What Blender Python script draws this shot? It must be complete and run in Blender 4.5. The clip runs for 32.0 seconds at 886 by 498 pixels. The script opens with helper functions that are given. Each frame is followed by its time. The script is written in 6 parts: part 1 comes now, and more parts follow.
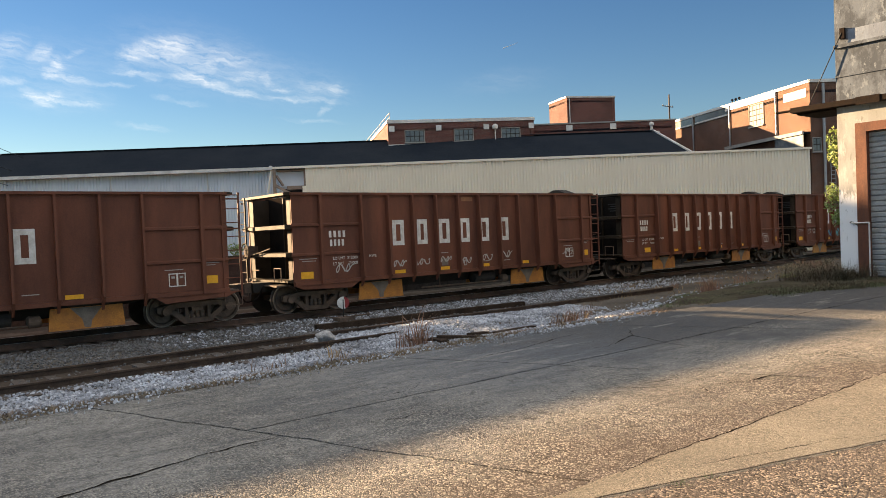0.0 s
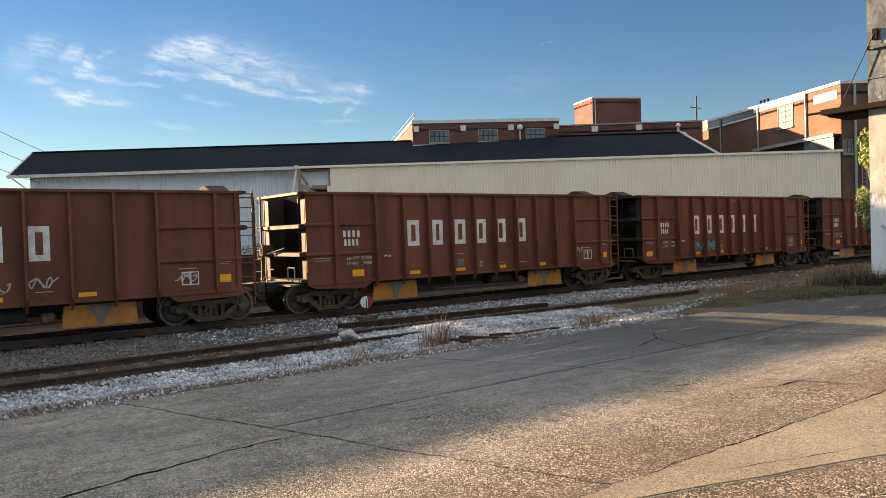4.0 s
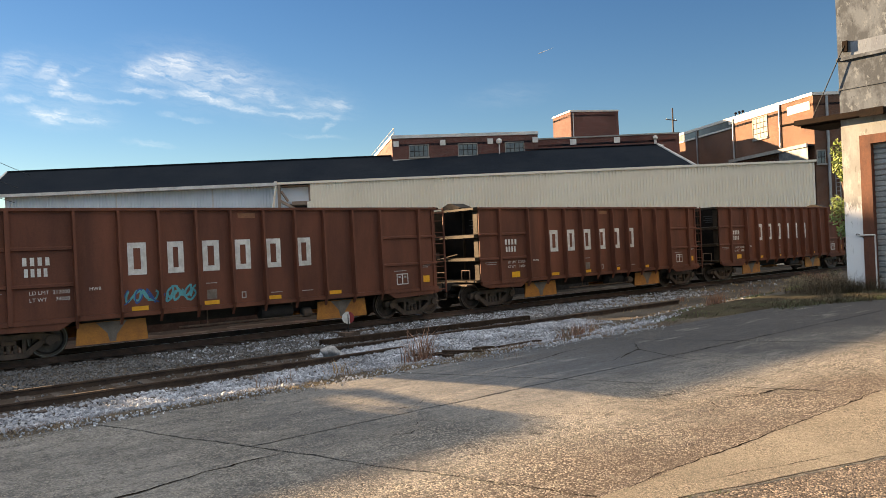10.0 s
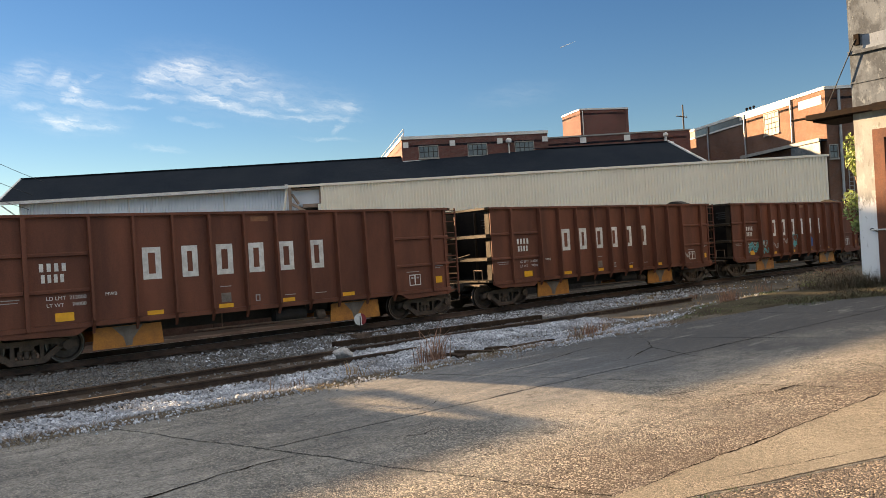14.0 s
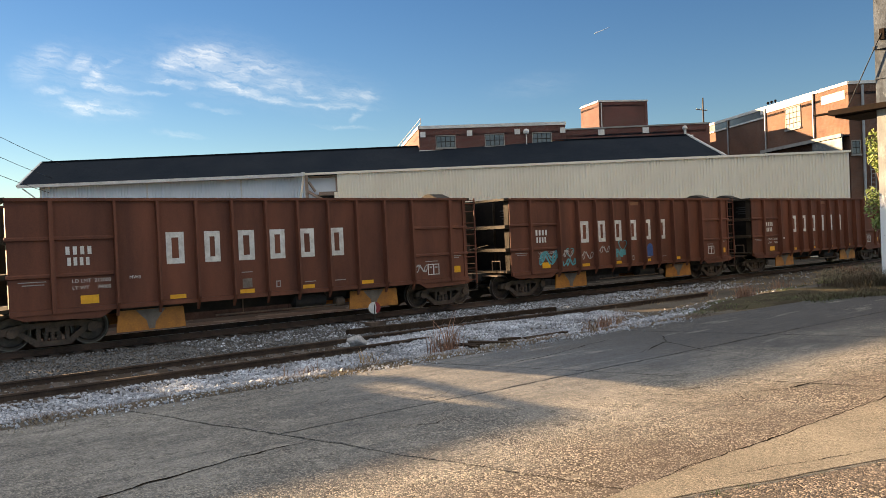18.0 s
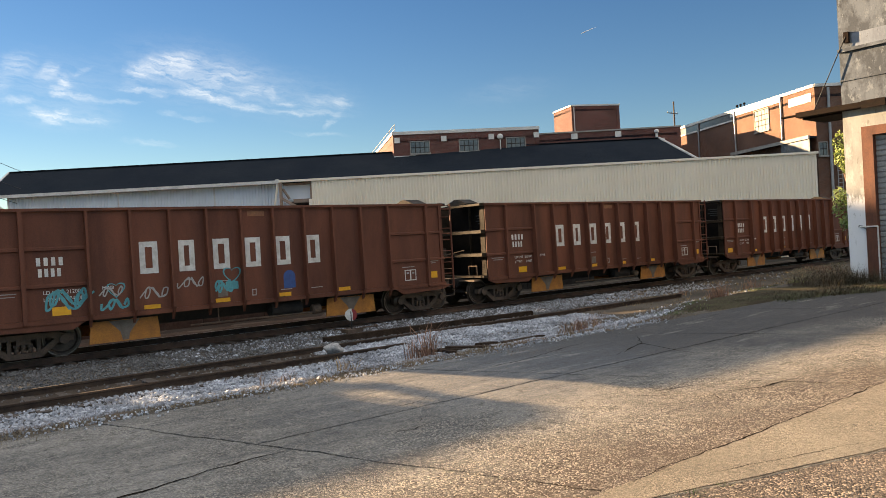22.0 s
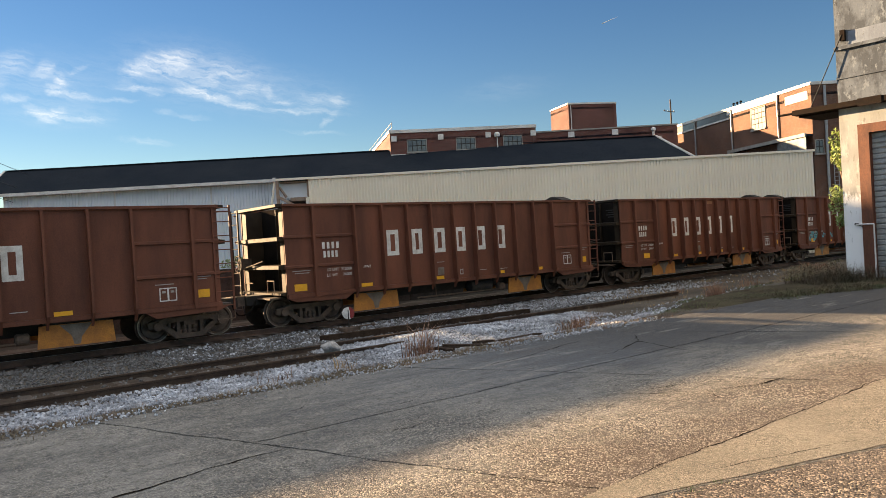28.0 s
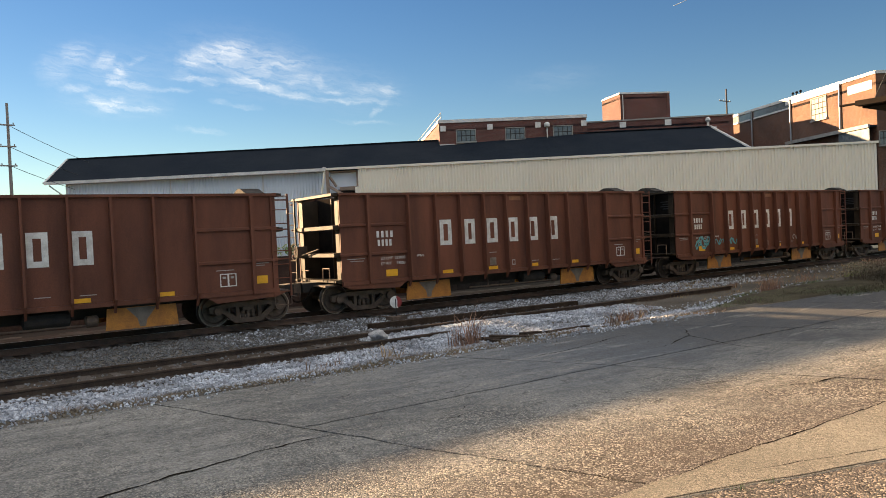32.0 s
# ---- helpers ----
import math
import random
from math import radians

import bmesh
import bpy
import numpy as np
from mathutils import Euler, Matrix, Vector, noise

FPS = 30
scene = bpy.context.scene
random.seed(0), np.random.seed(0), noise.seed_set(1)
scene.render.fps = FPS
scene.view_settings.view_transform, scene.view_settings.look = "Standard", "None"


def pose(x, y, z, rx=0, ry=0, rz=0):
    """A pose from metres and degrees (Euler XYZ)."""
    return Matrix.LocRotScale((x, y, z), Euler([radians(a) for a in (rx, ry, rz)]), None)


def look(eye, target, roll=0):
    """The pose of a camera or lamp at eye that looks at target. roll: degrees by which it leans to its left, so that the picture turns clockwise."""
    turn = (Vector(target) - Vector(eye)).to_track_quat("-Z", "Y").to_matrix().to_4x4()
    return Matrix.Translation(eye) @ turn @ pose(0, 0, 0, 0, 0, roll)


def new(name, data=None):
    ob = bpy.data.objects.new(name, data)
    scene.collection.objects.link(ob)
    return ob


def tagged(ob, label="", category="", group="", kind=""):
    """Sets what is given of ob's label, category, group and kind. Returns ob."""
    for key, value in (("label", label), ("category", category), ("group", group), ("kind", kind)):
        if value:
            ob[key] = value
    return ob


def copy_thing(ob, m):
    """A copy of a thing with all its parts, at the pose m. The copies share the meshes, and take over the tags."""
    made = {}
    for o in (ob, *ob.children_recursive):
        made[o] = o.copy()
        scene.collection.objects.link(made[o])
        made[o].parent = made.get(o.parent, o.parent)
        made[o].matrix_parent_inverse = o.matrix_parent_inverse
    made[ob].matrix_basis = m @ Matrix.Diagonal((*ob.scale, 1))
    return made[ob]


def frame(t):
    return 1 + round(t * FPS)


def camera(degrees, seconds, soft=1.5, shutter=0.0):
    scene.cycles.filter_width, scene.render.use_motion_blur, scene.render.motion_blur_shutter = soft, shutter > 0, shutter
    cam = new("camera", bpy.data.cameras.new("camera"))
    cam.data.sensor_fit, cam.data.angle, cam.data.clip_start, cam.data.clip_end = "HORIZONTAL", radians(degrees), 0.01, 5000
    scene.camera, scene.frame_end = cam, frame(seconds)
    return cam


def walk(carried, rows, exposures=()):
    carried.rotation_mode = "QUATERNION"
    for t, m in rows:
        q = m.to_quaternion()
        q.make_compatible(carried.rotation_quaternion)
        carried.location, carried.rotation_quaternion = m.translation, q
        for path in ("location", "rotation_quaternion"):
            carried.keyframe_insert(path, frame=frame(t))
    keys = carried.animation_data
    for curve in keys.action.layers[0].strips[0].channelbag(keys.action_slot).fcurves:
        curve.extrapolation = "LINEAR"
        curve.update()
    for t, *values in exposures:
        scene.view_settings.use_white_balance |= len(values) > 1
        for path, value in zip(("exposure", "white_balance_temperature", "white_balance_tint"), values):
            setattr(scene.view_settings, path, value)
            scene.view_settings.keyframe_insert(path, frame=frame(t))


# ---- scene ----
EYE = (0.0, 0.0, 2.29)          # rail heads are z = 0
cam = camera(61.83, 32.0, soft=0.7)
# seconds, turn, tilt and lean of the hand-held camera, in degrees
PATH = [
    (0.0, -38.907, -1.223, -2.296), (0.5, -38.029, -1.647, -2.155), (1.0, -37.191, -1.713, -2.048),
    (1.5, -36.621, -1.508, -1.958), (2.0, -36.472, -1.198, -1.944), (2.5, -36.532, -1.042, -1.841),
    (3.0, -36.812, -1.071, -1.712), (3.5, -37.044, -1.075, -1.740), (5.5, -37.140, -1.399, -1.746),
    (6.0, -37.170, -1.472, -1.731), (6.5, -37.228, -1.448, -1.790), (7.0, -37.350, -1.320, -1.846),
    (7.5, -37.575, -1.029, -1.950), (8.0, -37.778, -0.675, -2.034), (8.5, -38.068, -0.339, -2.003),
    (9.0, -38.277, -0.062, -2.259), (9.5, -38.476, -0.022, -2.374), (10.0, -38.594, -0.086, -2.597),
    (10.5, -38.677, -0.180, -2.698), (11.0, -38.628, -0.206, -2.933), (11.5, -38.486, -0.201, -3.085),
    (12.0, -38.306, -0.156, -3.303), (12.5, -38.150, -0.115, -3.406), (13.0, -38.001, -0.064, -3.424),
    (13.5, -37.835, -0.015, -3.465), (14.0, -37.742, -0.002, -3.387), (14.5, -37.685, -0.011, -3.325),
    (16.5, -37.057, -0.522, -2.683), (17.0, -36.796, -0.629, -2.605), (17.5, -36.571, -0.727, -2.472),
    (18.0, -36.529, -0.715, -2.364), (18.5, -36.733, -0.685, -2.265), (19.0, -37.081, -0.623, -2.248),
    (19.5, -37.698, -0.552, -2.287), (20.0, -38.183, -0.454, -2.563), (20.5, -38.547, -0.358, -2.775),
    (21.0, -38.618, -0.320, -2.997), (21.5, -38.540, -0.332, -3.098), (22.0, -38.410, -0.382, -3.211),
    (22.5, -38.293, -0.465, -3.188), (23.0, -38.256, -0.525, -3.152), (23.5, -38.242, -0.590, -3.107),
    (24.0, -38.188, -0.645, -3.102), (24.5, -38.122, -0.660, -3.151), (25.0, -38.068, -0.660, -3.191),
    (25.5, -38.033, -0.668, -3.172), (27.5, -38.349, -0.676, -3.201), (28.0, -38.625, -0.527, -3.302),
    (28.5, -38.866, -0.327, -3.270), (29.0, -38.986, -0.079, -3.438), (29.5, -38.979, 0.056, -3.553),
    (30.0, -38.827, -0.027, -3.581), (30.5, -38.510, -0.242, -3.600), (31.0, -37.816, -0.528, -3.490),
    (31.5, -36.608, -0.841, -3.107), (32.0, -34.900, -1.095, -2.635),
]


def aim(turn, tilt, lean):
    a, b = radians(turn), radians(tilt)
    ahead = Vector((-math.sin(a) * math.cos(b), math.cos(a) * math.cos(b), math.sin(b)))
    return look(EYE, Vector(EYE) + 10 * ahead, lean)


walk(cam, [(t, aim(a, b, c)) for t, a, b, c in PATH], exposures=[(0.0, 2.36, 6880, 10), (32.0, 2.36, 6880, 10)])

# ---- world and sun ----
SUN_AZ, SUN_EL = -19.3, 11.5     # degrees from +y towards +x, and above the horizon
world = bpy.data.worlds.new("sky")
scene.world = world
world.use_nodes = True
wn, wl = world.node_tree.nodes, world.node_tree.links
wn.clear()
w_out = wn.new("ShaderNodeOutputWorld")
w_bg = wn.new("ShaderNodeBackground")
w_sky = wn.new("ShaderNodeTexSky")
w_sky.sky_type = "NISHITA"
w_sky.sun_disc = False
w_sky.sun_elevation, w_sky.sun_rotation = radians(SUN_EL), radians(SUN_AZ)
w_sky.air_density, w_sky.dust_density, w_sky.ozone_density = 1.0, 0.03, 2.4
w_bg.inputs["Strength"].default_value = 0.050


def node(kind, **values):
    n = wn.new(kind)
    for k, v in values.items():
        if k in ("operation", "data_type", "blend_type"):
            setattr(n, k, v)
        else:
            n.inputs[int(k[1:]) if k[0] == "i" and k[1:].isdigit() else k].default_value = v
    return n


# thin cirrus: a few long wisps over the sky's dome, torn into fibres by noise
w_tc = node("ShaderNodeTexCoord")
w_sep = node("ShaderNodeSeparateXYZ")
wl.new(w_tc.outputs["Generated"], w_sep.inputs[0])
w_az = node("ShaderNodeMath", operation="ARCTAN2")
wl.new(w_sep.outputs["X"], w_az.inputs[0])
wl.new(w_sep.outputs["Y"], w_az.inputs[1])
w_el = node("ShaderNodeMath", operation="ARCSINE")
wl.new(w_sep.outputs["Z"], w_el.inputs[0])
w_dome = node("ShaderNodeCombineXYZ")
wl.new(w_az.outputs[0], w_dome.inputs[0])
wl.new(w_el.outputs[0], w_dome.inputs[1])
w_deg = node("ShaderNodeVectorMath", operation="SCALE")
w_deg.inputs["Scale"].default_value = 180 / math.pi
wl.new(w_dome.outputs[0], w_deg.inputs[0])
w_warp = node("ShaderNodeTexNoise", Scale=0.9, Detail=6.0, Roughness=0.62)
wl.new(w_deg.outputs[0], w_warp.inputs["Vector"])
w_off = node("ShaderNodeVectorMath", operation="MULTIPLY_ADD")
wl.new(w_warp.outputs["Color"], w_off.inputs[0])
w_off.inputs[1].default_value, w_off.inputs[2].default_value = (1.5, 0.85, 0), (-0.75, -0.425, 0)
w_bent = node("ShaderNodeVectorMath", operation="ADD")
wl.new(w_deg.outputs[0], w_bent.inputs[0])
wl.new(w_off.outputs[0], w_bent.inputs[1])


def wisp(az, el, long_, thin, turn, most):
    """A soft spindle of thin cloud, in degrees of the sky."""
    m_ = node("ShaderNodeMapping")
    m_.vector_type = "TEXTURE"
    m_.inputs["Location"].default_value, m_.inputs["Rotation"].default_value, m_.inputs["Scale"].default_value = (az, el, 0), (0, 0, radians(turn)), (long_ * 1.1, thin * 1.7, 1)
    wl.new(w_bent.outputs[0], m_.inputs["Vector"])
    d = node("ShaderNodeVectorMath", operation="LENGTH")
    wl.new(m_.outputs[0], d.inputs[0])
    r = node("ShaderNodeMapRange", i1=1.6, i2=0.0, i3=0.0, i4=most)
    r.interpolation_type = "SMOOTHSTEP"
    wl.new(d.outputs["Value"], r.inputs[0])
    return r.outputs[0]


# fibres run along the wisps, fine over coarse
w_comb = node("ShaderNodeMapping")
w_comb.vector_type = "TEXTURE"
w_comb.inputs["Rotation"].default_value, w_comb.inputs["Scale"].default_value = (0, 0, radians(-9)), (1.9, 0.32, 1)
wl.new(w_bent.outputs[0], w_comb.inputs["Vector"])
w_noise = node("ShaderNodeTexNoise", Scale=1.0, Detail=10.0, Roughness=0.62, Distortion=0.7)
wl.new(w_comb.outputs[0], w_noise.inputs["Vector"])
w_feather = node("ShaderNodeMapRange", i1=0.28, i2=0.70, i3=0.05, i4=1.30)
wl.new(w_noise.outputs["Fac"], w_feather.inputs[0])

# a bright veil, added over the higher unseen sky to lift the fill light
w_fill_veil = node("ShaderNodeMapRange", i1=0.36, i2=0.62, i3=0.0, i4=0.70)
wl.new(w_sep.outputs["Z"], w_fill_veil.inputs[0])
w_sum = None
# (azimuth, height, half length, half width, slant, strength), all in degrees of the sky
HEAD = ((16.92, 13.44, 1.09, 0.35, 30, 0.8), (19.1, 13.7, 1.84, 0.48, 8, 0.75), (19.12, 14.23, 1.33, 0.39, 6, 0.4), (22.43, 13.43, 1.87, 0.53, -1, 0.3), (16.82, 12.14, 1.35, 0.13, -4, 0.75), (18.19, 11.76, 0.49, 0.09, 1, 0.35), (20.44, 11.93, 1.09, 0.22, -10, 0.65), (22.19, 11.5, 0.95, 0.2, -15, 0.9), (24.18, 10.9, 0.96, 0.15, -12, 0.7), (28.23, 10.46, 2.86, 0.13, -4, 0.45), (20.96, 12.39, 1.38, 0.48, -17, 0.35))
HOOK = ((24.66, 12.1, 1.15, 0.22, 8, 0.55), (25.98, 11.94, 0.45, 0.18, -42, 0.5), (26.99, 11.25, 0.73, 0.13, -18, 0.5), (30.06, 11.22, 1.54, 0.31, -3, 0.35), (31.22, 11.08, 0.56, 0.26, -15, 0.3), (30.45, 9.83, 0.78, 0.13, -142, 0.45), (29.38, 8.85, 1.8, 0.09, -4, 0.35))
TUFTS = ((11.05, 13.05, 0.64, 0.26, 32, 0.7), (11.99, 12.46, 0.44, 0.31, 23, 0.85), (11.45, 11.92, 0.42, 0.2, -40, 0.6), (12.88, 11.55, 1.2, 0.18, -10, 0.6), (15.47, 11.26, 1.17, 0.09, -3, 0.45), (12.96, 13.21, 0.65, 0.11, 20, 0.4), (10.49, 10.28, 0.71, 0.2, -31, 0.95), (11.54, 10.16, 0.6, 0.26, 20, 1.0), (13.41, 10.0, 1.28, 0.13, -3, 0.5), (9.07, 11.17, 0.8, 0.13, 6, 0.6))
FAINT = ((9.16, 13.35, 0.98, 0.44, 19, 0.5), (18.6, 10.48, 0.57, 0.11, -8, 0.4), (20.38, 10.1, 0.97, 0.11, -4, 0.35), (17.26, 8.4, 1.44, 0.13, -8, 0.35), (7.72, 12.24, 0.85, 0.55, 14, 0.4), (23.82, 13.21, 1.76, 0.26, 8, 0.25), (44, 11.3, 3.0, 0.5, 4, 0.1), (20.5, 13.3, 4.6, 1.3, -6, 0.24), (26.5, 11.8, 4.8, 1.0, -8, 0.20), (11.5, 12.2, 3.4, 1.3, -4, 0.18), (12.0, 10.1, 3.2, 0.5, -2, 0.16))
for w in HEAD + HOOK + TUFTS + FAINT:
    o = wisp(*w)
    if w_sum is None:
        w_sum = o
        continue
    m_ = node("ShaderNodeMath", operation="ADD")
    wl.new(w_sum, m_.inputs[0])
    wl.new(o, m_.inputs[1])
    w_sum = m_.outputs[0]
w_torn = node("ShaderNodeMath", operation="MULTIPLY")
wl.new(w_sum, w_torn.inputs[0])
wl.new(w_feather.outputs[0], w_torn.inputs[1])
w_thick = node("ShaderNodeMath", operation="MULTIPLY_ADD", i1=0.52)
wl.new(w_torn.outputs[0], w_thick.inputs[0])
w_thick.inputs[2].default_value = 0.0
w_fac = node("ShaderNodeMapRange", i1=0.0, i2=0.95, i3=0.0, i4=0.80)
wl.new(w_thick.outputs[0], w_fac.inputs[0])
w_mix = node("ShaderNodeMix", data_type="RGBA")
w_mix.inputs["B"].default_value = (5.3, 5.25, 5.1, 1)
wl.new(w_fac.outputs[0], w_mix.inputs["Factor"])
w_deep = node("ShaderNodeHueSaturation", Saturation=1.24, Value=0.57, Hue=0.512)
wl.new(w_sky.outputs[0], w_deep.inputs["Color"])
w_high = node("ShaderNodeMix", data_type="RGBA")
w_high.inputs["B"].default_value = (6.2, 6.25, 6.3, 1)
wl.new(w_fill_veil.outputs[0], w_high.inputs["Factor"])
wl.new(w_deep.outputs[0], w_high.inputs["A"])
wl.new(w_high.outputs["Result"], w_mix.inputs["A"])
wl.new(w_mix.outputs["Result"], w_bg.inputs["Color"])
wl.new(w_bg.outputs[0], w_out.inputs["Surface"])

sun_data = bpy.data.lights.new("sun", "SUN")
sun_data.energy, sun_data.angle, sun_data.color = 5.0, radians(0.6), (1.0, 0.69, 0.40)
sun = new("sun", sun_data)
_a, _e = radians(SUN_AZ), radians(SUN_EL)
SUN_WAY = Vector((math.sin(_a) * math.cos(_e), math.cos(_a) * math.cos(_e), math.sin(_e)))
sun.matrix_world = look(SUN_WAY * 200, (0, 0, 0))

# ---- materials ----
def rgba(c):
    return (c[0], c[1], c[2], 1.0)


def material(name, base, dark=None, rough=0.7, metal=0.0, scale=4.0, fine=60.0, bump=0.1, streak=0.0, spec=0.5, island=0.0, mix=0.5, grain=0.5):
    """A surface with stains at a large scale, grain at a fine one, and relief; streak: how far the stains run downwards."""
    m = bpy.data.materials.new(name)
    m.use_nodes = True
    n, l = m.node_tree.nodes, m.node_tree.links
    b = n["Principled BSDF"]
    tc = n.new("ShaderNodeTexCoord")
    mp = n.new("ShaderNodeMapping")
    mp.inputs["Scale"].default_value = (1, 1, 1 - streak)
    l.new(tc.outputs["Object"], mp.inputs["Vector"])
    big = n.new("ShaderNodeTexNoise")
    big.inputs["Scale"].default_value, big.inputs["Detail"].default_value, big.inputs["Roughness"].default_value = scale, 6, 0.65
    small = n.new("ShaderNodeTexNoise")
    small.inputs["Scale"].default_value, small.inputs["Detail"].default_value = fine, 3
    l.new(mp.outputs[0], big.inputs["Vector"])
    l.new(tc.outputs["Object"], small.inputs["Vector"])
    ramp = n.new("ShaderNodeMapRange")
    ramp.inputs["From Min"].default_value, ramp.inputs["From Max"].default_value = 0.5 - 0.3 * mix, 0.5 + 0.3 * mix
    l.new(big.outputs["Fac"], ramp.inputs["Value"])
    c = n.new("ShaderNodeMix")
    c.data_type = "RGBA"
    c.inputs["A"].default_value = rgba(base)
    c.inputs["B"].default_value = rgba(dark if dark else [v * 0.72 for v in base])
    l.new(ramp.outputs[0], c.inputs["Factor"])
    g = n.new("ShaderNodeMix")
    g.data_type, g.blend_type = "RGBA", "OVERLAY"
    g.inputs["Factor"].default_value = grain
    l.new(c.outputs["Result"], g.inputs["A"])
    l.new(small.outputs["Fac"], g.inputs["B"])
    top = g.outputs["Result"]
    if island:
        geo = n.new("ShaderNodeNewGeometry")
        hsv = n.new("ShaderNodeHueSaturation")
        vr = n.new("ShaderNodeMapRange")
        vr.inputs["To Min"].default_value, vr.inputs["To Max"].default_value = 1 - island, 1 + island
        l.new(geo.outputs["Random Per Island"], vr.inputs["Value"])
        l.new(vr.outputs[0], hsv.inputs["Value"])
        l.new(top, hsv.inputs["Color"])
        top = hsv.outputs[0]
    l.new(top, b.inputs["Base Color"])
    rr = n.new("ShaderNodeMapRange")
    rr.inputs["To Min"].default_value, rr.inputs["To Max"].default_value = max(rough - 0.12, 0.05), min(rough + 0.12, 1.0)
    l.new(big.outputs["Fac"], rr.inputs["Value"])
    l.new(rr.outputs[0], b.inputs["Roughness"])
    b.inputs["Metallic"].default_value = metal
    b.inputs["Specular IOR Level"].default_value = spec
    if bump:
        bm_ = n.new("ShaderNodeBump")
        bm_.inputs["Strength"].default_value, bm_.inputs["Distance"].default_value = min(bump * 3, 1.0), 0.02
        l.new(small.outputs["Fac"], bm_.inputs["Height"])
        l.new(bm_.outputs[0], b.inputs["Normal"])
    return m


BROWN = material("freight_brown", (0.19, 0.071, 0.043), (0.105, 0.043, 0.029), rough=0.66, scale=0.9, fine=35, bump=0.03, streak=0.75, spec=0.22, grain=0.3)
DUSTY = material("dusty_brown", (0.25, 0.175, 0.115), (0.17, 0.11, 0.075), rough=0.75, scale=3, fine=50, bump=0.05)
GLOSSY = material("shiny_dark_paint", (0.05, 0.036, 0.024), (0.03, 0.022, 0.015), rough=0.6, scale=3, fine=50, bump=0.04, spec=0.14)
BLACK = material("matt_black_paint", (0.013, 0.012, 0.012), (0.022, 0.018, 0.016), rough=0.95, scale=2, fine=40, bump=0.1, spec=0.0)
CAST = material("cast_steel", (0.135, 0.092, 0.066), (0.07, 0.05, 0.038), rough=0.8, scale=5, fine=60, bump=0.1)
UNDER = material("grimy_underframe", (0.03, 0.025, 0.022), (0.018, 0.016, 0.015), rough=0.85, scale=4, fine=40, bump=0.06)
WHEEL = material("wheel_steel", (0.11, 0.085, 0.07), (0.06, 0.045, 0.038), rough=0.5, metal=0.6, scale=5, fine=60, bump=0.03)
TREAD = material("polished_tread", (0.24, 0.22, 0.2), (0.14, 0.12, 0.1), rough=0.4, metal=0.8, scale=6, fine=80, bump=0.01)
YELLOW = material("reflective_yellow", (0.85, 0.43, 0.015), (0.68, 0.33, 0.012), rough=0.45, scale=6, fine=90, bump=0.02, grain=0.15)
ORANGE = material("worn_orange", (0.52, 0.21, 0.03), (0.32, 0.125, 0.028), rough=0.6, scale=3, fine=40, bump=0.04)
BARE = material("worn_bare_metal", (0.20, 0.17, 0.145), (0.13, 0.10, 0.08), rough=0.6, scale=4, fine=50, bump=0.04)
WHITE = material("white_stencil", (0.74, 0.73, 0.70), (0.52, 0.50, 0.47), rough=0.6, scale=5, fine=60, bump=0.02, grain=0.3)
CHALKY = material("faded_stencil", (0.40, 0.38, 0.36), (0.28, 0.26, 0.25), rough=0.7, scale=5, fine=60, bump=0.02)
SIDINGRAIL = material("grimy_siding_rail", (0.095, 0.068, 0.05), (0.055, 0.04, 0.032), rough=0.9, scale=3, fine=50, bump=0.1, spec=0.1)
RAILSIDE = material("rusty_rail", (0.105, 0.062, 0.042), (0.06, 0.038, 0.028), rough=0.85, scale=3, fine=50, bump=0.08)
RAILHEAD = material("shiny_rail_head", (0.42, 0.40, 0.37), (0.24, 0.2, 0.17), rough=0.3, metal=1.0, scale=2, fine=50, bump=0.01)
OLDWOOD = material("rotten_brown_timber", (0.062, 0.043, 0.031), (0.030, 0.022, 0.017), rough=0.95, scale=3, fine=40, bump=0.25, streak=0.5, spec=0.05)
TIE = material("creosoted_timber", (0.085, 0.066, 0.052), (0.045, 0.036, 0.03), rough=0.9, scale=4, fine=30, bump=0.2)
STONE = material("ballast_stone", (0.50, 0.525, 0.57), (0.21, 0.218, 0.235), rough=0.85, scale=1.2, fine=50, bump=0.1, island=0.35)
STONE_DARK = material("grimy_ballast", (0.165, 0.163, 0.162), (0.095, 0.092, 0.09), rough=0.9, scale=1.2, fine=50, bump=0.1, island=0.35)
CANOPY = material("sooty_rust", (0.013, 0.010, 0.009), (0.022, 0.015, 0.011), rough=0.95, scale=5, fine=40, bump=0.1, spec=0.1)
CINDER = material("oily_cinder", (0.043, 0.034, 0.028), (0.075, 0.059, 0.047), rough=0.95, scale=1.5, fine=30, bump=0.2, spec=0.05)
DIRT = material("crack_dirt", (0.014, 0.012, 0.010), (0.026, 0.022, 0.018), rough=1.0, scale=6, fine=60, bump=0.1, spec=0.0)
DIM = material("dim_stencil", (0.07, 0.07, 0.07), (0.05, 0.05, 0.05), rough=0.9, spec=0.0, scale=5, fine=60, bump=0.02)
LOAM = material("dark_weedy_loam", (0.075, 0.066, 0.042), (0.045, 0.037, 0.026), rough=0.95, scale=1.1, fine=22, bump=0.25, spec=0.03)
GROUND = material("gravelly_dirt", (0.12, 0.105, 0.088), (0.062, 0.055, 0.047), rough=0.95, scale=0.35, fine=14, bump=0.25, spec=0.05)


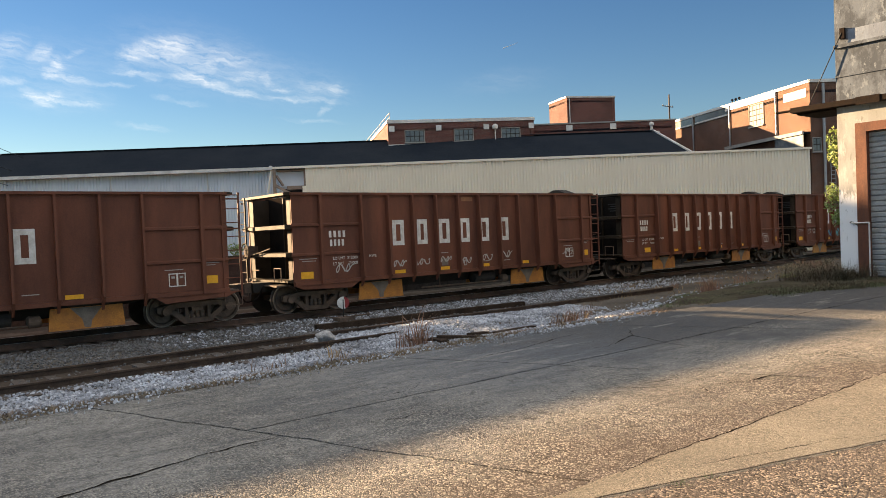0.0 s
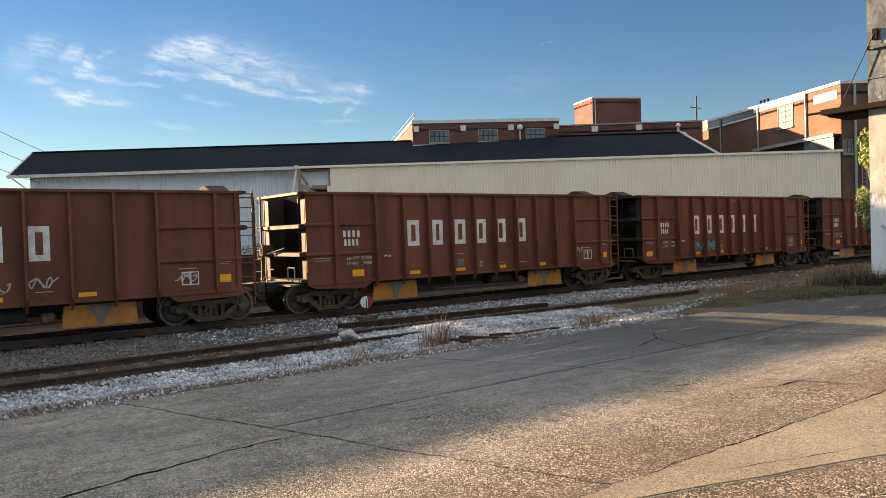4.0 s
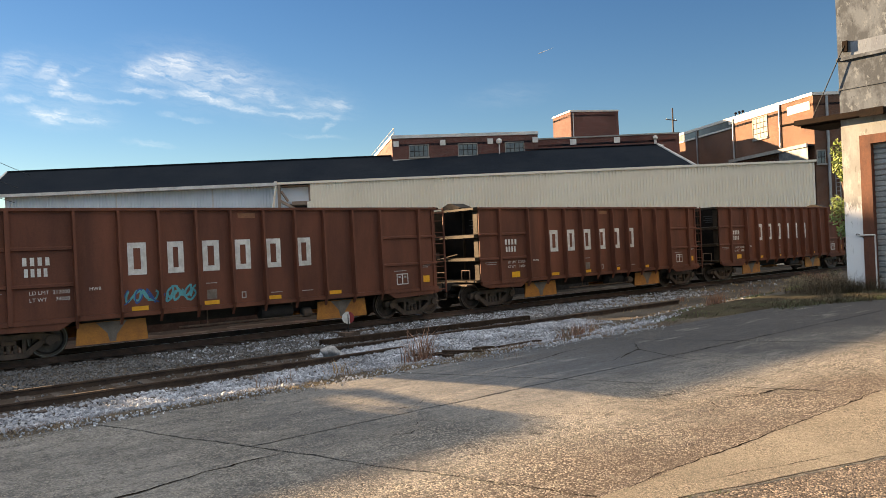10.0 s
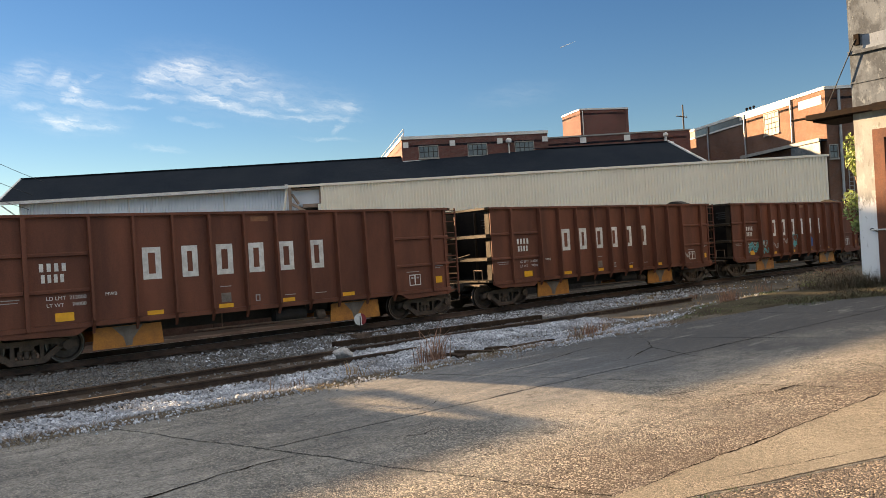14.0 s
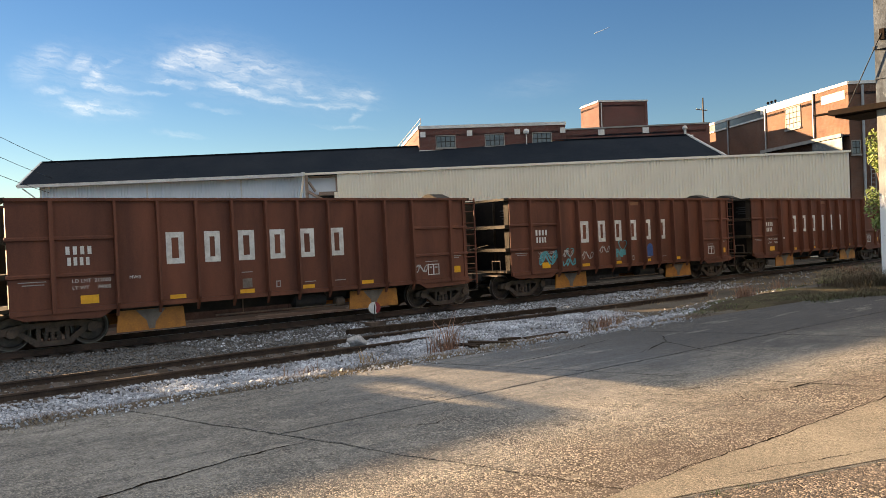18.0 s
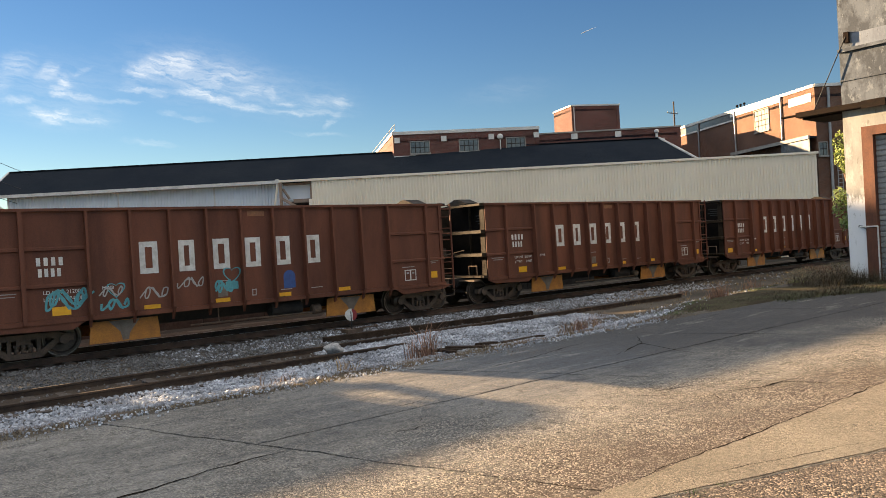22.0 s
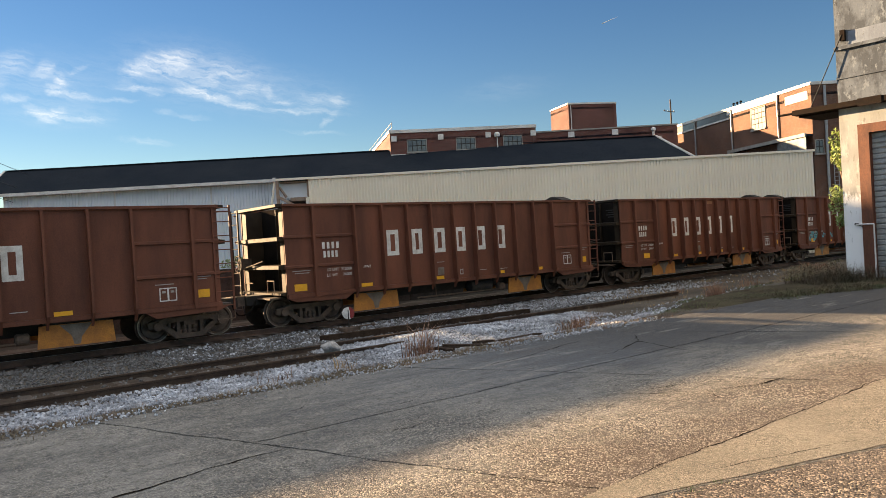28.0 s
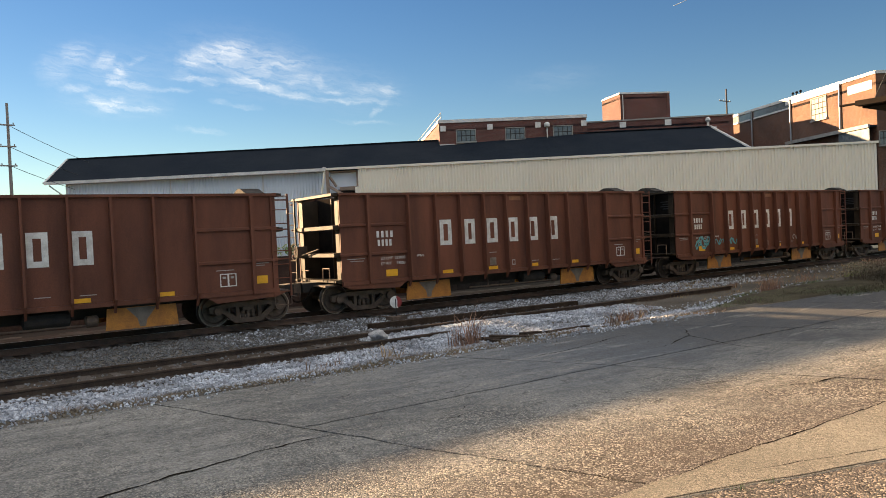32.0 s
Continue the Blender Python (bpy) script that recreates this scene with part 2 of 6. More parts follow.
def pebbled(name, base, dark, pebble, grit, amount, relief, size=70.0, apron=False):
    """Worn concrete: broad stains, and stones of the mix showing through as light and dark specks; apron: shade painted
    in towards the tracks.
    """
    m = bpy.data.materials.new(name)
    m.use_nodes = True
    n, l = m.node_tree.nodes, m.node_tree.links
    b = n["Principled BSDF"]
    tc = n.new("ShaderNodeTexCoord")

    def noise_tex(scale, detail, rough=0.6):
        t = n.new("ShaderNodeTexNoise")
        t.inputs["Scale"].default_value, t.inputs["Detail"].default_value, t.inputs["Roughness"].default_value = scale, detail, rough
        l.new(tc.outputs["Object"], t.inputs["Vector"])
        return t

    def ranged(src, a, b_, c=0.0, d=1.0):
        r = n.new("ShaderNodeMapRange")
        for i, v in enumerate((a, b_, c, d)):
            r.inputs[i + 1].default_value = v
        l.new(src, r.inputs[0])
        return r.outputs[0]

    def mixed(fac, a, b_, kind="MIX"):
        x = n.new("ShaderNodeMix")
        x.data_type, x.blend_type = "RGBA", kind
        l.new(fac, x.inputs["Factor"]) if not isinstance(fac, float) else setattr(x.inputs["Factor"], "default_value", fac)
        for key, v in (("A", a), ("B", b_)):
            if isinstance(v, tuple):
                x.inputs[key].default_value = rgba(v)
            else:
                l.new(v, x.inputs[key])
        return x.outputs["Result"]
    stain = noise_tex(0.45, 8, 0.68)
    blotch = noise_tex(2.3, 6, 0.65)
    col = mixed(ranged(stain.outputs["Fac"], 0.38, 0.62), base, dark)
    col = mixed(ranged(blotch.outputs["Fac"], 0.50, 0.70, 0.0, 0.6), col, dark)
    drag = n.new("ShaderNodeMapping")
    drag.inputs["Scale"].default_value, drag.inputs["Rotation"].default_value = (0.5, 3.2, 1.0), (0, 0, 0.06)
    l.new(tc.outputs["Object"], drag.inputs["Vector"])
    scuff = noise_tex(1.0, 8, 0.72)
    l.new(drag.outputs[0], scuff.inputs["Vector"])
    col = mixed(ranged(scuff.outputs["Fac"], 0.50, 0.66, 0.0, 0.75), col, dark)
    dust = noise_tex(28.0, 4, 0.7)
    col = mixed(ranged(dust.outputs["Fac"], 0.36, 0.66, 0.0, 0.45), col, grit)
    cells = n.new("ShaderNodeTexVoronoi")
    cells.inputs["Scale"].default_value = size
    l.new(tc.outputs["Object"], cells.inputs["Vector"])
    sep = n.new("ShaderNodeSeparateColor")
    l.new(cells.outputs["Color"], sep.inputs[0])
    worn = ranged(noise_tex(0.8, 5).outputs["Fac"], 0.35, 0.6, amount * 0.45, amount)
    if apron:
        # bare stones show in a ragged band beside the smooth strip; towards the tracks the face is closed and greyer,
        # and darkened for shade
        sx = n.new("ShaderNodeSeparateXYZ")
        l.new(tc.outputs["Object"], sx.inputs[0])
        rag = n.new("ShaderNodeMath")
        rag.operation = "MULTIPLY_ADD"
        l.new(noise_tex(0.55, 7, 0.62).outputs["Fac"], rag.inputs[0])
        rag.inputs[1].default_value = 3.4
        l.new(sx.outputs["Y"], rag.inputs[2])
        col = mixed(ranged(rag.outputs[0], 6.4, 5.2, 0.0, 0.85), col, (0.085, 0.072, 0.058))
        col = mixed(ranged(noise_tex(3.7, 9, 0.75).outputs["Fac"], 0.53, 0.62, 0.0, 0.45), col, (0.34, 0.32, 0.28))
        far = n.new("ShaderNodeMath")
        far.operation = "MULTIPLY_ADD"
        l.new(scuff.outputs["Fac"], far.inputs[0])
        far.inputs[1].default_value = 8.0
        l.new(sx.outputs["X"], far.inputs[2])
        # closed grey face, with the train's shade painted into its blue-grey tone
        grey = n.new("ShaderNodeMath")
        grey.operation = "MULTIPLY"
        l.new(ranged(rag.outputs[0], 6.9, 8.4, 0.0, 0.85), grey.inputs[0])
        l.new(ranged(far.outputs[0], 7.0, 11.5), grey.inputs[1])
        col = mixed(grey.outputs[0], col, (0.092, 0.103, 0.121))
        # a second layer of painted shade, near black at the far right
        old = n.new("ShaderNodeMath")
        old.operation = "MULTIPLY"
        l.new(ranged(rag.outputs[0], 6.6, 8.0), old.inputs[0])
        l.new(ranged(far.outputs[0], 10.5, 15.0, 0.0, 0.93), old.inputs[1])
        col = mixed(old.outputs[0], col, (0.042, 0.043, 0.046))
        col = mixed(ranged(scuff.outputs["Fac"], 0.42, 0.34, 0.0, 0.5), col, (0.30, 0.285, 0.26))
        col = mixed(ranged(scuff.outputs["Fac"], 0.50, 0.60, 0.0, 0.5), col, (0.08, 0.08, 0.082))
        col = mixed(ranged(noise_tex(6.1, 9, 0.75).outputs["Fac"], 0.54, 0.61, 0.0, 0.6), col, (0.055, 0.053, 0.05))
        col = mixed(ranged(noise_tex(17.0, 6, 0.7).outputs["Fac"], 0.55, 0.62, 0.0, 0.5), col, (0.07, 0.066, 0.06))
        w2 = n.new("ShaderNodeMath")
        w2.operation = "MULTIPLY"
        l.new(worn, w2.inputs[0])
        w3 = n.new("ShaderNodeMath")
        w3.operation = "MULTIPLY"
        l.new(ranged(grey.outputs[0], 0.0, 0.85, 1.0, 0.3), w3.inputs[0])
        l.new(ranged(rag.outputs[0], 6.3, 7.8, 1.0, 0.4), w3.inputs[1])
        l.new(w3.outputs[0], w2.inputs[1])
        worn = w2.outputs[0]
    for chan, lo, hi, tone in ((0, 0.62, 0.80, pebble), (1, 0.66, 0.82, grit)):
        f = n.new("ShaderNodeMath")
        f.operation = "MULTIPLY"
        l.new(ranged(sep.outputs[chan], lo, hi), f.inputs[0])
        l.new(worn, f.inputs[1])
        col = mixed(f.outputs[0], col, tone)
    if apron:
        col = mixed(ranged(rag.outputs[0], 6.3, 5.1, 0.0, 0.3), col, (0.10, 0.064, 0.047))
    l.new(col, b.inputs["Base Color"])
    b.inputs["Roughness"].default_value, b.inputs["Specular IOR Level"].default_value = 0.9, 0.25
    h = n.new("ShaderNodeMath")
    h.operation = "MULTIPLY_ADD"
    l.new(cells.outputs["Distance"], h.inputs[0])
    h.inputs[1].default_value = -1.0
    l.new(blotch.outputs["Fac"], h.inputs[2])
    bp = n.new("ShaderNodeBump")
    bp.inputs["Strength"].default_value, bp.inputs["Distance"].default_value = relief, 0.016
    if apron:
        l.new(ranged(w3.outputs[0], 0.1, 1.0, relief * 0.35, relief), bp.inputs["Strength"])
    l.new(h.outputs[0], bp.inputs["Height"])
    l.new(bp.outputs[0], b.inputs["Normal"])
    return m


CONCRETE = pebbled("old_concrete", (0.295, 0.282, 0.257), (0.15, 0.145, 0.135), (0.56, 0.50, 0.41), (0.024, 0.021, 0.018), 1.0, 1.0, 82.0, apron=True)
SMOOTH = pebbled("smooth_concrete", (0.30, 0.265, 0.20), (0.19, 0.165, 0.125), (0.40, 0.33, 0.25), (0.05, 0.043, 0.034), 0.9, 0.32, 120.0)
TARMAC = pebbled("pebbly_tarmac", (0.165, 0.135, 0.108), (0.095, 0.078, 0.064), (0.42, 0.34, 0.26), (0.022, 0.018, 0.015), 1.0, 0.85, 66.0)
ASPHALT = material("dusty_yard_asphalt", (0.06, 0.055, 0.049), (0.04, 0.037, 0.033), rough=0.95, scale=0.3, fine=20, bump=0.1, spec=0.0)
CREAM = material("cream_steel_siding", (0.94, 0.86, 0.71), (0.88, 0.79, 0.64), rough=0.55, scale=0.25, fine=3, bump=0.0, streak=0.6, grain=0.05)
TANSTEEL = material("tan_weathered_steel", (0.34, 0.25, 0.19), (0.24, 0.17, 0.125), rough=0.8, scale=2, fine=30, bump=0.05)
PALE = material("pale_steel_siding", (0.76, 0.80, 0.84), (0.69, 0.73, 0.77), rough=0.5, scale=0.25, fine=3, bump=0.0, streak=0.6, grain=0.08)
ROOFING = material("dark_roofing", (0.015, 0.020, 0.028), (0.022, 0.027, 0.034), rough=1.0, scale=0.3, fine=8, bump=0.05, spec=0.02)
TRIMWHITE = material("white_coping", (0.75, 0.73, 0.69), (0.55, 0.53, 0.5), rough=0.6, scale=1.0, fine=20, bump=0.03)
GLASS = material("dusty_glass", (0.10, 0.12, 0.135), (0.17, 0.19, 0.19), rough=0.2, scale=1.5, fine=10, bump=0.0)
DOORRED = material("rust_red_frame", (0.16, 0.056, 0.026), (0.09, 0.034, 0.02), rough=0.7, scale=3, fine=40, bump=0.05, streak=0.6)
GALV = material("galvanised", (0.40, 0.41, 0.42), (0.28, 0.29, 0.30), rough=0.5, metal=0.3, scale=1.5, fine=30, bump=0.03)
PALEWOOD = material("bleached_pole_wood", (0.33, 0.29, 0.265), (0.24, 0.21, 0.19), rough=0.9, scale=2, fine=30, bump=0.1, streak=0.8)
WOODPOLE = material("pole_wood", (0.14, 0.105, 0.08), (0.08, 0.06, 0.048), rough=0.9, scale=2, fine=30, bump=0.1, streak=0.8)
WIRE = material("black_wire", (0.02, 0.02, 0.02), rough=0.6, bump=0.0)
LEAF = material("leaf_green", (0.26, 0.31, 0.075), (0.14, 0.20, 0.045), rough=0.6, scale=2, fine=30, bump=0.02, island=0.4)
GRASS = material("weedy_green", (0.085, 0.115, 0.042), (0.11, 0.10, 0.055), rough=0.8, scale=0.6, fine=20, bump=0.0, island=0.4)
STRAW = material("dry_straw", (0.36, 0.25, 0.12), (0.22, 0.14, 0.07), rough=0.85, scale=0.8, fine=20, bump=0.0, island=0.35)
REDWEED = material("russet_weed", (0.33, 0.18, 0.11), (0.20, 0.11, 0.075), rough=0.85, scale=1, fine=20, bump=0.0, island=0.35)
DULLWEED = material("dull_weed", (0.13, 0.105, 0.065), (0.19, 0.145, 0.09), rough=0.9, scale=1, fine=20, bump=0.0, island=0.35)
OLIVEWEED = material("dark_olive_weed", (0.050, 0.045, 0.024), (0.085, 0.058, 0.034), rough=0.9, scale=1, fine=20, bump=0.0, island=0.35)
LIME = material("yellow_green_weed", (0.30, 0.31, 0.09), (0.20, 0.24, 0.07), rough=0.8, scale=1, fine=20, bump=0.0, island=0.35)
BOULDER = material("whitened_rock", (0.46, 0.45, 0.44), (0.22, 0.215, 0.21), rough=0.9, scale=9, fine=60, bump=0.2)
TWIG = material("bare_twigs", (0.14, 0.10, 0.075), (0.22, 0.15, 0.105), rough=0.9, scale=1, fine=20, bump=0.0, island=0.3)


def peeling(name, tones, scale, streak, low=None, level=2.6):
    """Weathered plaster: coats that flake off in ragged sharp-edged patches; low: a whiter tone below the level, put in
    for skylight on a shaded foot.
    """
    m = bpy.data.materials.new(name)
    m.use_nodes = True
    n, l = m.node_tree.nodes, m.node_tree.links
    b = n["Principled BSDF"]
    tc = n.new("ShaderNodeTexCoord")
    mp = n.new("ShaderNodeMapping")
    mp.inputs["Scale"].default_value = (1, 1, streak)
    l.new(tc.outputs["Object"], mp.inputs["Vector"])

    def coat(sc, lo, hi, a, tone, detail=9, rough=0.7):
        t = n.new("ShaderNodeTexNoise")
        t.inputs["Scale"].default_value, t.inputs["Detail"].default_value, t.inputs["Roughness"].default_value = sc, detail, rough
        l.new(mp.outputs[0], t.inputs["Vector"])
        r = n.new("ShaderNodeMapRange")
        r.inputs[1].default_value, r.inputs[2].default_value = lo, hi
        l.new(t.outputs["Fac"], r.inputs[0])
        x = n.new("ShaderNodeMix")
        x.data_type = "RGBA"
        l.new(r.outputs[0], x.inputs["Factor"])
        if isinstance(a, tuple):
            x.inputs["A"].default_value = rgba(a)
        else:
            l.new(a, x.inputs["A"])
        x.inputs["B"].default_value = rgba(tone)
        return x.outputs["Result"], t
    col, _ = coat(scale, 0.44, 0.58, tones[0], tones[1])
    col, _ = coat(scale * 2.3 + 0.37, 0.56, 0.62, col, tones[2])
    col, big = coat(scale * 5.1 + 0.9, 0.60, 0.68, col, tones[3])
    if low:
        sx = n.new("ShaderNodeSeparateXYZ")
        l.new(tc.outputs["Object"], sx.inputs[0])
        h = n.new("ShaderNodeMath")
        h.operation = "MULTIPLY_ADD"
        l.new(big.outputs["Fac"], h.inputs[0])
        h.inputs[1].default_value = 1.6
        l.new(sx.outputs["Z"], h.inputs[2])
        r = n.new("ShaderNodeMapRange")
        r.inputs[1].default_value, r.inputs[2].default_value = level + 1.0, level + 0.7
        l.new(h.outputs[0], r.inputs[0])
        x = n.new("ShaderNodeMix")
        x.data_type = "RGBA"
        l.new(r.outputs[0], x.inputs["Factor"])
        l.new(col, x.inputs["A"])
        x.inputs["B"].default_value = rgba(low)
        col = x.outputs["Result"]
        col, _ = coat(7.3, 0.60, 0.70, col, tones[3])
    l.new(col, b.inputs["Base Color"])
    b.inputs["Roughness"].default_value, b.inputs["Specular IOR Level"].default_value = 0.9, 0.2
    bp = n.new("ShaderNodeBump")
    bp.inputs["Strength"].default_value, bp.inputs["Distance"].default_value = 0.5, 0.02
    l.new(big.outputs["Fac"], bp.inputs["Height"])
    l.new(bp.outputs[0], b.inputs["Normal"])
    return m


STUCCO = peeling("weathered_stucco", ((0.145, 0.17, 0.205), (0.075, 0.087, 0.105), (0.20, 0.23, 0.265), (0.045, 0.052, 0.062)), 2.1, 0.6)
# low brightens the shaded foot of the pier: skylight put into the colour
WHITEWASH = peeling("peeling_whitewash", ((0.37, 0.385, 0.385), (0.30, 0.31, 0.305), (0.43, 0.445, 0.445), (0.23, 0.23, 0.22)), 1.3, 0.4, low=(0.87, 0.88, 0.89), level=2.9)
BLUEWASH = peeling("faded_blue_paint", ((0.23, 0.27, 0.33), (0.18, 0.21, 0.26), (0.28, 0.31, 0.35), (0.10, 0.11, 0.12)), 2.0, 0.6)


def brick_material(name, base, dark):
    m = bpy.data.materials.new(name)
    m.use_nodes = True
    n, l = m.node_tree.nodes, m.node_tree.links
    b = n["Principled BSDF"]
    tc = n.new("ShaderNodeTexCoord")
    uv = n.new("ShaderNodeMapping")
    uv.inputs["Scale"].default_value = (1, 1, 1)
    l.new(tc.outputs["UV"], uv.inputs["Vector"])
    br = n.new("ShaderNodeTexBrick")
    br.inputs["Color1"].default_value, br.inputs["Color2"].default_value = rgba(base), rgba(dark)
    br.inputs["Mortar"].default_value = (0.20, 0.155, 0.13, 1)
    br.inputs["Scale"].default_value = 1.0
    br.inputs["Brick Width"].default_value, br.inputs["Row Height"].default_value, br.inputs["Mortar Size"].default_value = 0.22, 0.075, 0.006
    l.new(uv.outputs[0], br.inputs["Vector"])
    no = n.new("ShaderNodeTexNoise")
    no.inputs["Scale"].default_value, no.inputs["Detail"].default_value = 0.5, 8
    l.new(tc.outputs["Object"], no.inputs["Vector"])
    hsv = n.new("ShaderNodeHueSaturation")
    vr = n.new("ShaderNodeMapRange")
    vr.inputs["From Min"].default_value, vr.inputs["From Max"].default_value = 0.3, 0.7
    vr.inputs["To Min"].default_value, vr.inputs["To Max"].default_value = 0.7, 1.25
    l.new(no.outputs["Fac"], vr.inputs["Value"])
    l.new(vr.outputs[0], hsv.inputs["Value"])
    l.new(br.outputs["Color"], hsv.inputs["Color"])
    l.new(hsv.outputs[0], b.inputs["Base Color"])
    b.inputs["Roughness"].default_value = 0.88
    return m


BRICK = brick_material("red_brick", (0.15, 0.047, 0.036), (0.098, 0.033, 0.027))
BRICK_TAN = brick_material("tan_brick", (0.155, 0.066, 0.034), (0.10, 0.044, 0.026))
DULLWHITE = material("weathered_window_paint", (0.34, 0.33, 0.30), (0.24, 0.23, 0.21), rough=0.7, scale=2.0, fine=30, bump=0.03)


# ---- mesh helpers ----
def box(bm, x0, x1, y0, y1, z0, z1, m=None):
    vs = [bm.verts.new((x, y, z)) for z in (z0, z1) for y in (y0, y1) for x in (x0, x1)]
    if m:
        for v in vs:
            v.co = m @ v.co
    for f in ((0, 2, 3, 1), (4, 5, 7, 6), (0, 1, 5, 4), (2, 6, 7, 3), (0, 4, 6, 2), (1, 3, 7, 5)):
        bm.faces.new([vs[i] for i in f])
    return vs


def prism(bm, outline, a, b, axis="y"):
    """An outline of (u, v), drawn out along an axis from a to b. y: (x, z); x: (y, z); z: (x, y)."""
    def at(u, v, w):
        return {"y": (u, w, v), "x": (w, u, v), "z": (u, v, w)}[axis]
    lo = [bm.verts.new(at(u, v, a)) for u, v in outline]
    hi = [bm.verts.new(at(u, v, b)) for u, v in outline]
    k = len(outline)
    bm.faces.new(lo)
    bm.faces.new(hi[::-1])
    for i in range(k):
        bm.faces.new((lo[i], hi[i], hi[(i + 1) % k], lo[(i + 1) % k]))


def rod(bm, p, q, r, sides=8, r2=None):
    p, q = Vector(p), Vector(q)
    way = (q - p).normalized()
    side = way.orthogonal().normalized()
    up = way.cross(side)
    r2 = r if r2 is None else r2
    lo, hi = [], []
    for i in range(sides):
        a = 2 * math.pi * i / sides
        d = side * math.cos(a) + up * math.sin(a)
        lo.append(bm.verts.new(p + d * r))
        hi.append(bm.verts.new(q + d * r2))
    for i in range(sides):
        j = (i + 1) % sides
        bm.faces.new((lo[i], lo[j], hi[j], hi[i]))
    bm.faces.new(lo[::-1])
    bm.faces.new(hi)


def turned(bm, profile, c, axis="y", sides=28):
    """A turned body: profile of (along, radius) about an axis through c."""
    rings = []
    for w, r in profile:
        ring = []
        for i in range(sides):
            a = 2 * math.pi * i / sides
            u, v = r * math.cos(a), r * math.sin(a)
            ring.append(bm.verts.new({"y": (c[0] + u, c[1] + w, c[2] + v), "x": (c[0] + w, c[1] + u, c[2] + v), "z": (c[0] + u, c[1] + v, c[2] + w)}[axis]))
        rings.append(ring)
    for p, q in zip(rings, rings[1:]):
        for i in range(sides):
            j = (i + 1) % sides
            bm.faces.new((p[i], p[j], q[j], q[i]))
    bm.faces.new(rings[0][::-1])
    bm.faces.new(rings[-1])


def soften(bm, w=0.01, segments=1):
    bmesh.ops.bevel(bm, geom=[e for e in bm.edges if e.calc_face_angle(0) > 0.6], offset=w, segments=segments, affect="EDGES", clamp_overlap=True)


def mesh(name, bm, mat, smooth=False):
    bmesh.ops.recalc_face_normals(bm, faces=bm.faces)
    me = bpy.data.meshes.new(name)
    bm.to_mesh(me)
    bm.free()
    me.materials.append(mat)
    if smooth:
        for p in me.polygons:
            p.use_smooth = True
    return me


def part(name, bm, mat, parent, label="", smooth=False, at=None):
    """One mesh object under a thing or under a part."""
    ob = new(name, mesh(name, bm, mat, smooth))
    ob.parent = parent
    if at is not None:
        ob.matrix_basis = at
    return tagged(ob, label)


def again(ob, parent, at):
    """Another object on the mesh of ob."""
    o = new(ob.name.split(".")[0], ob.data)
    o.parent, o.matrix_basis = parent, at
    return o


def thing(name, label, category, at=None, group="", kind=""):
    ob = new(name)
    ob.empty_display_size = 0.3
    if at is not None:
        ob.matrix_basis = at
    return tagged(ob, label, category, group, kind)


def solid(name, bm, mat, label, category="", group="", kind="", smooth=False, at=None):
    """A top-level thing of one mesh."""
    ob = new(name, mesh(name, bm, mat, smooth))
    if at is not None:
        ob.matrix_basis = at
    return tagged(ob, label, category, group, kind)


def wall_uv(me):
    """Brick courses run level: u along the wall, v upwards."""
    layer = me.uv_layers.new(name="UVMap")
    for p in me.polygons:
        nx, ny = p.normal.x, p.normal.y
        k = math.hypot(nx, ny)
        for li in p.loop_indices:
            v = me.vertices[me.loops[li].vertex_index].co
            layer.data[li].uv = ((v.x * -ny + v.y * nx) / k, v.z) if k > 0.3 else (v.x, v.y)

# ---- ground, pavement, tracks ----
PAVE = 0.48           # top of the concrete apron
EDGE = 9.05           # its edge towards the tracks
TRACK_Y, SIDING_Y = 21.55, 15.43


def ease(a, b, v):
    v = min(max((v - a) / (b - a), 0.0), 1.0)
    return v * v * (3 - 2 * v)


def ground_z(x, y):
    start = 9.1 + 2.2 * ease(13.0, 21.0, x)
    fall = ease(start, 13.6 + 1.5 * ease(13.0, 21.0, x), y)
    z = (PAVE - 0.07) * (1 - fall) - 0.20 * fall
    heap = math.exp(-((x - 12.3) / 2.6) ** 2 - ((y - 14.9) / 1.0) ** 2)
    z += 0.20 * heap - 0.06 * ease(24.5, 27.0, y)
    if 9.0 < y < 60 and -40 < x < 80:
        z += 0.035 * noise.noise((x * 0.9, y * 0.9, 0.0)) + 0.02 * noise.noise((x * 2.7, y * 2.7, 3.0))
    return z


def build_ground():
    xs = [-3000, -900, -300, -120, -60, -30] + [-16 + 0.4 * i for i in range(146)] + [46, 52, 60, 80, 120, 200, 500, 1200, 3000]
    ys = [-3000, -900, -300, -100, -40, -12, 0, 8.0] + [9 + 0.3 * i for i in range(62)] + [29, 33, 40, 60, 100, 200, 500, 1200, 3000]
    bm = bmesh.new()
    grid = [[bm.verts.new((x, y, ground_z(x, y))) for x in xs] for y in ys]
    for r, q in zip(grid, grid[1:]):
        for i in range(len(xs) - 1):
            bm.faces.new((r[i], r[i + 1], q[i + 1], q[i]))
    solid("ground", bm, GROUND, "brown gravelly dirt between the tracks and the concrete apron", "ground", kind="structure", smooth=True)


build_ground()

# joints of the apron, as lines through two points of the plan
JOINTS = [((2.35, 8.23), (4.0, 3.63)), ((6.70, 8.01), (8.71, 3.53)), ((-2.3, 8.2), (-0.6, 3.6)), ((11.2, 8.0), (13.2, 3.5)), ((15.7, 8.0), (17.7, 3.5)), ((20.2, 8.0), (22.2, 3.5))]
ROWS = [3.36, 6.72, EDGE]


def joint_x(k, y):
    (xa, ya), (xb, yb) = JOINTS[k]
    return xa + (xb - xa) * (y - ya) / (yb - ya)


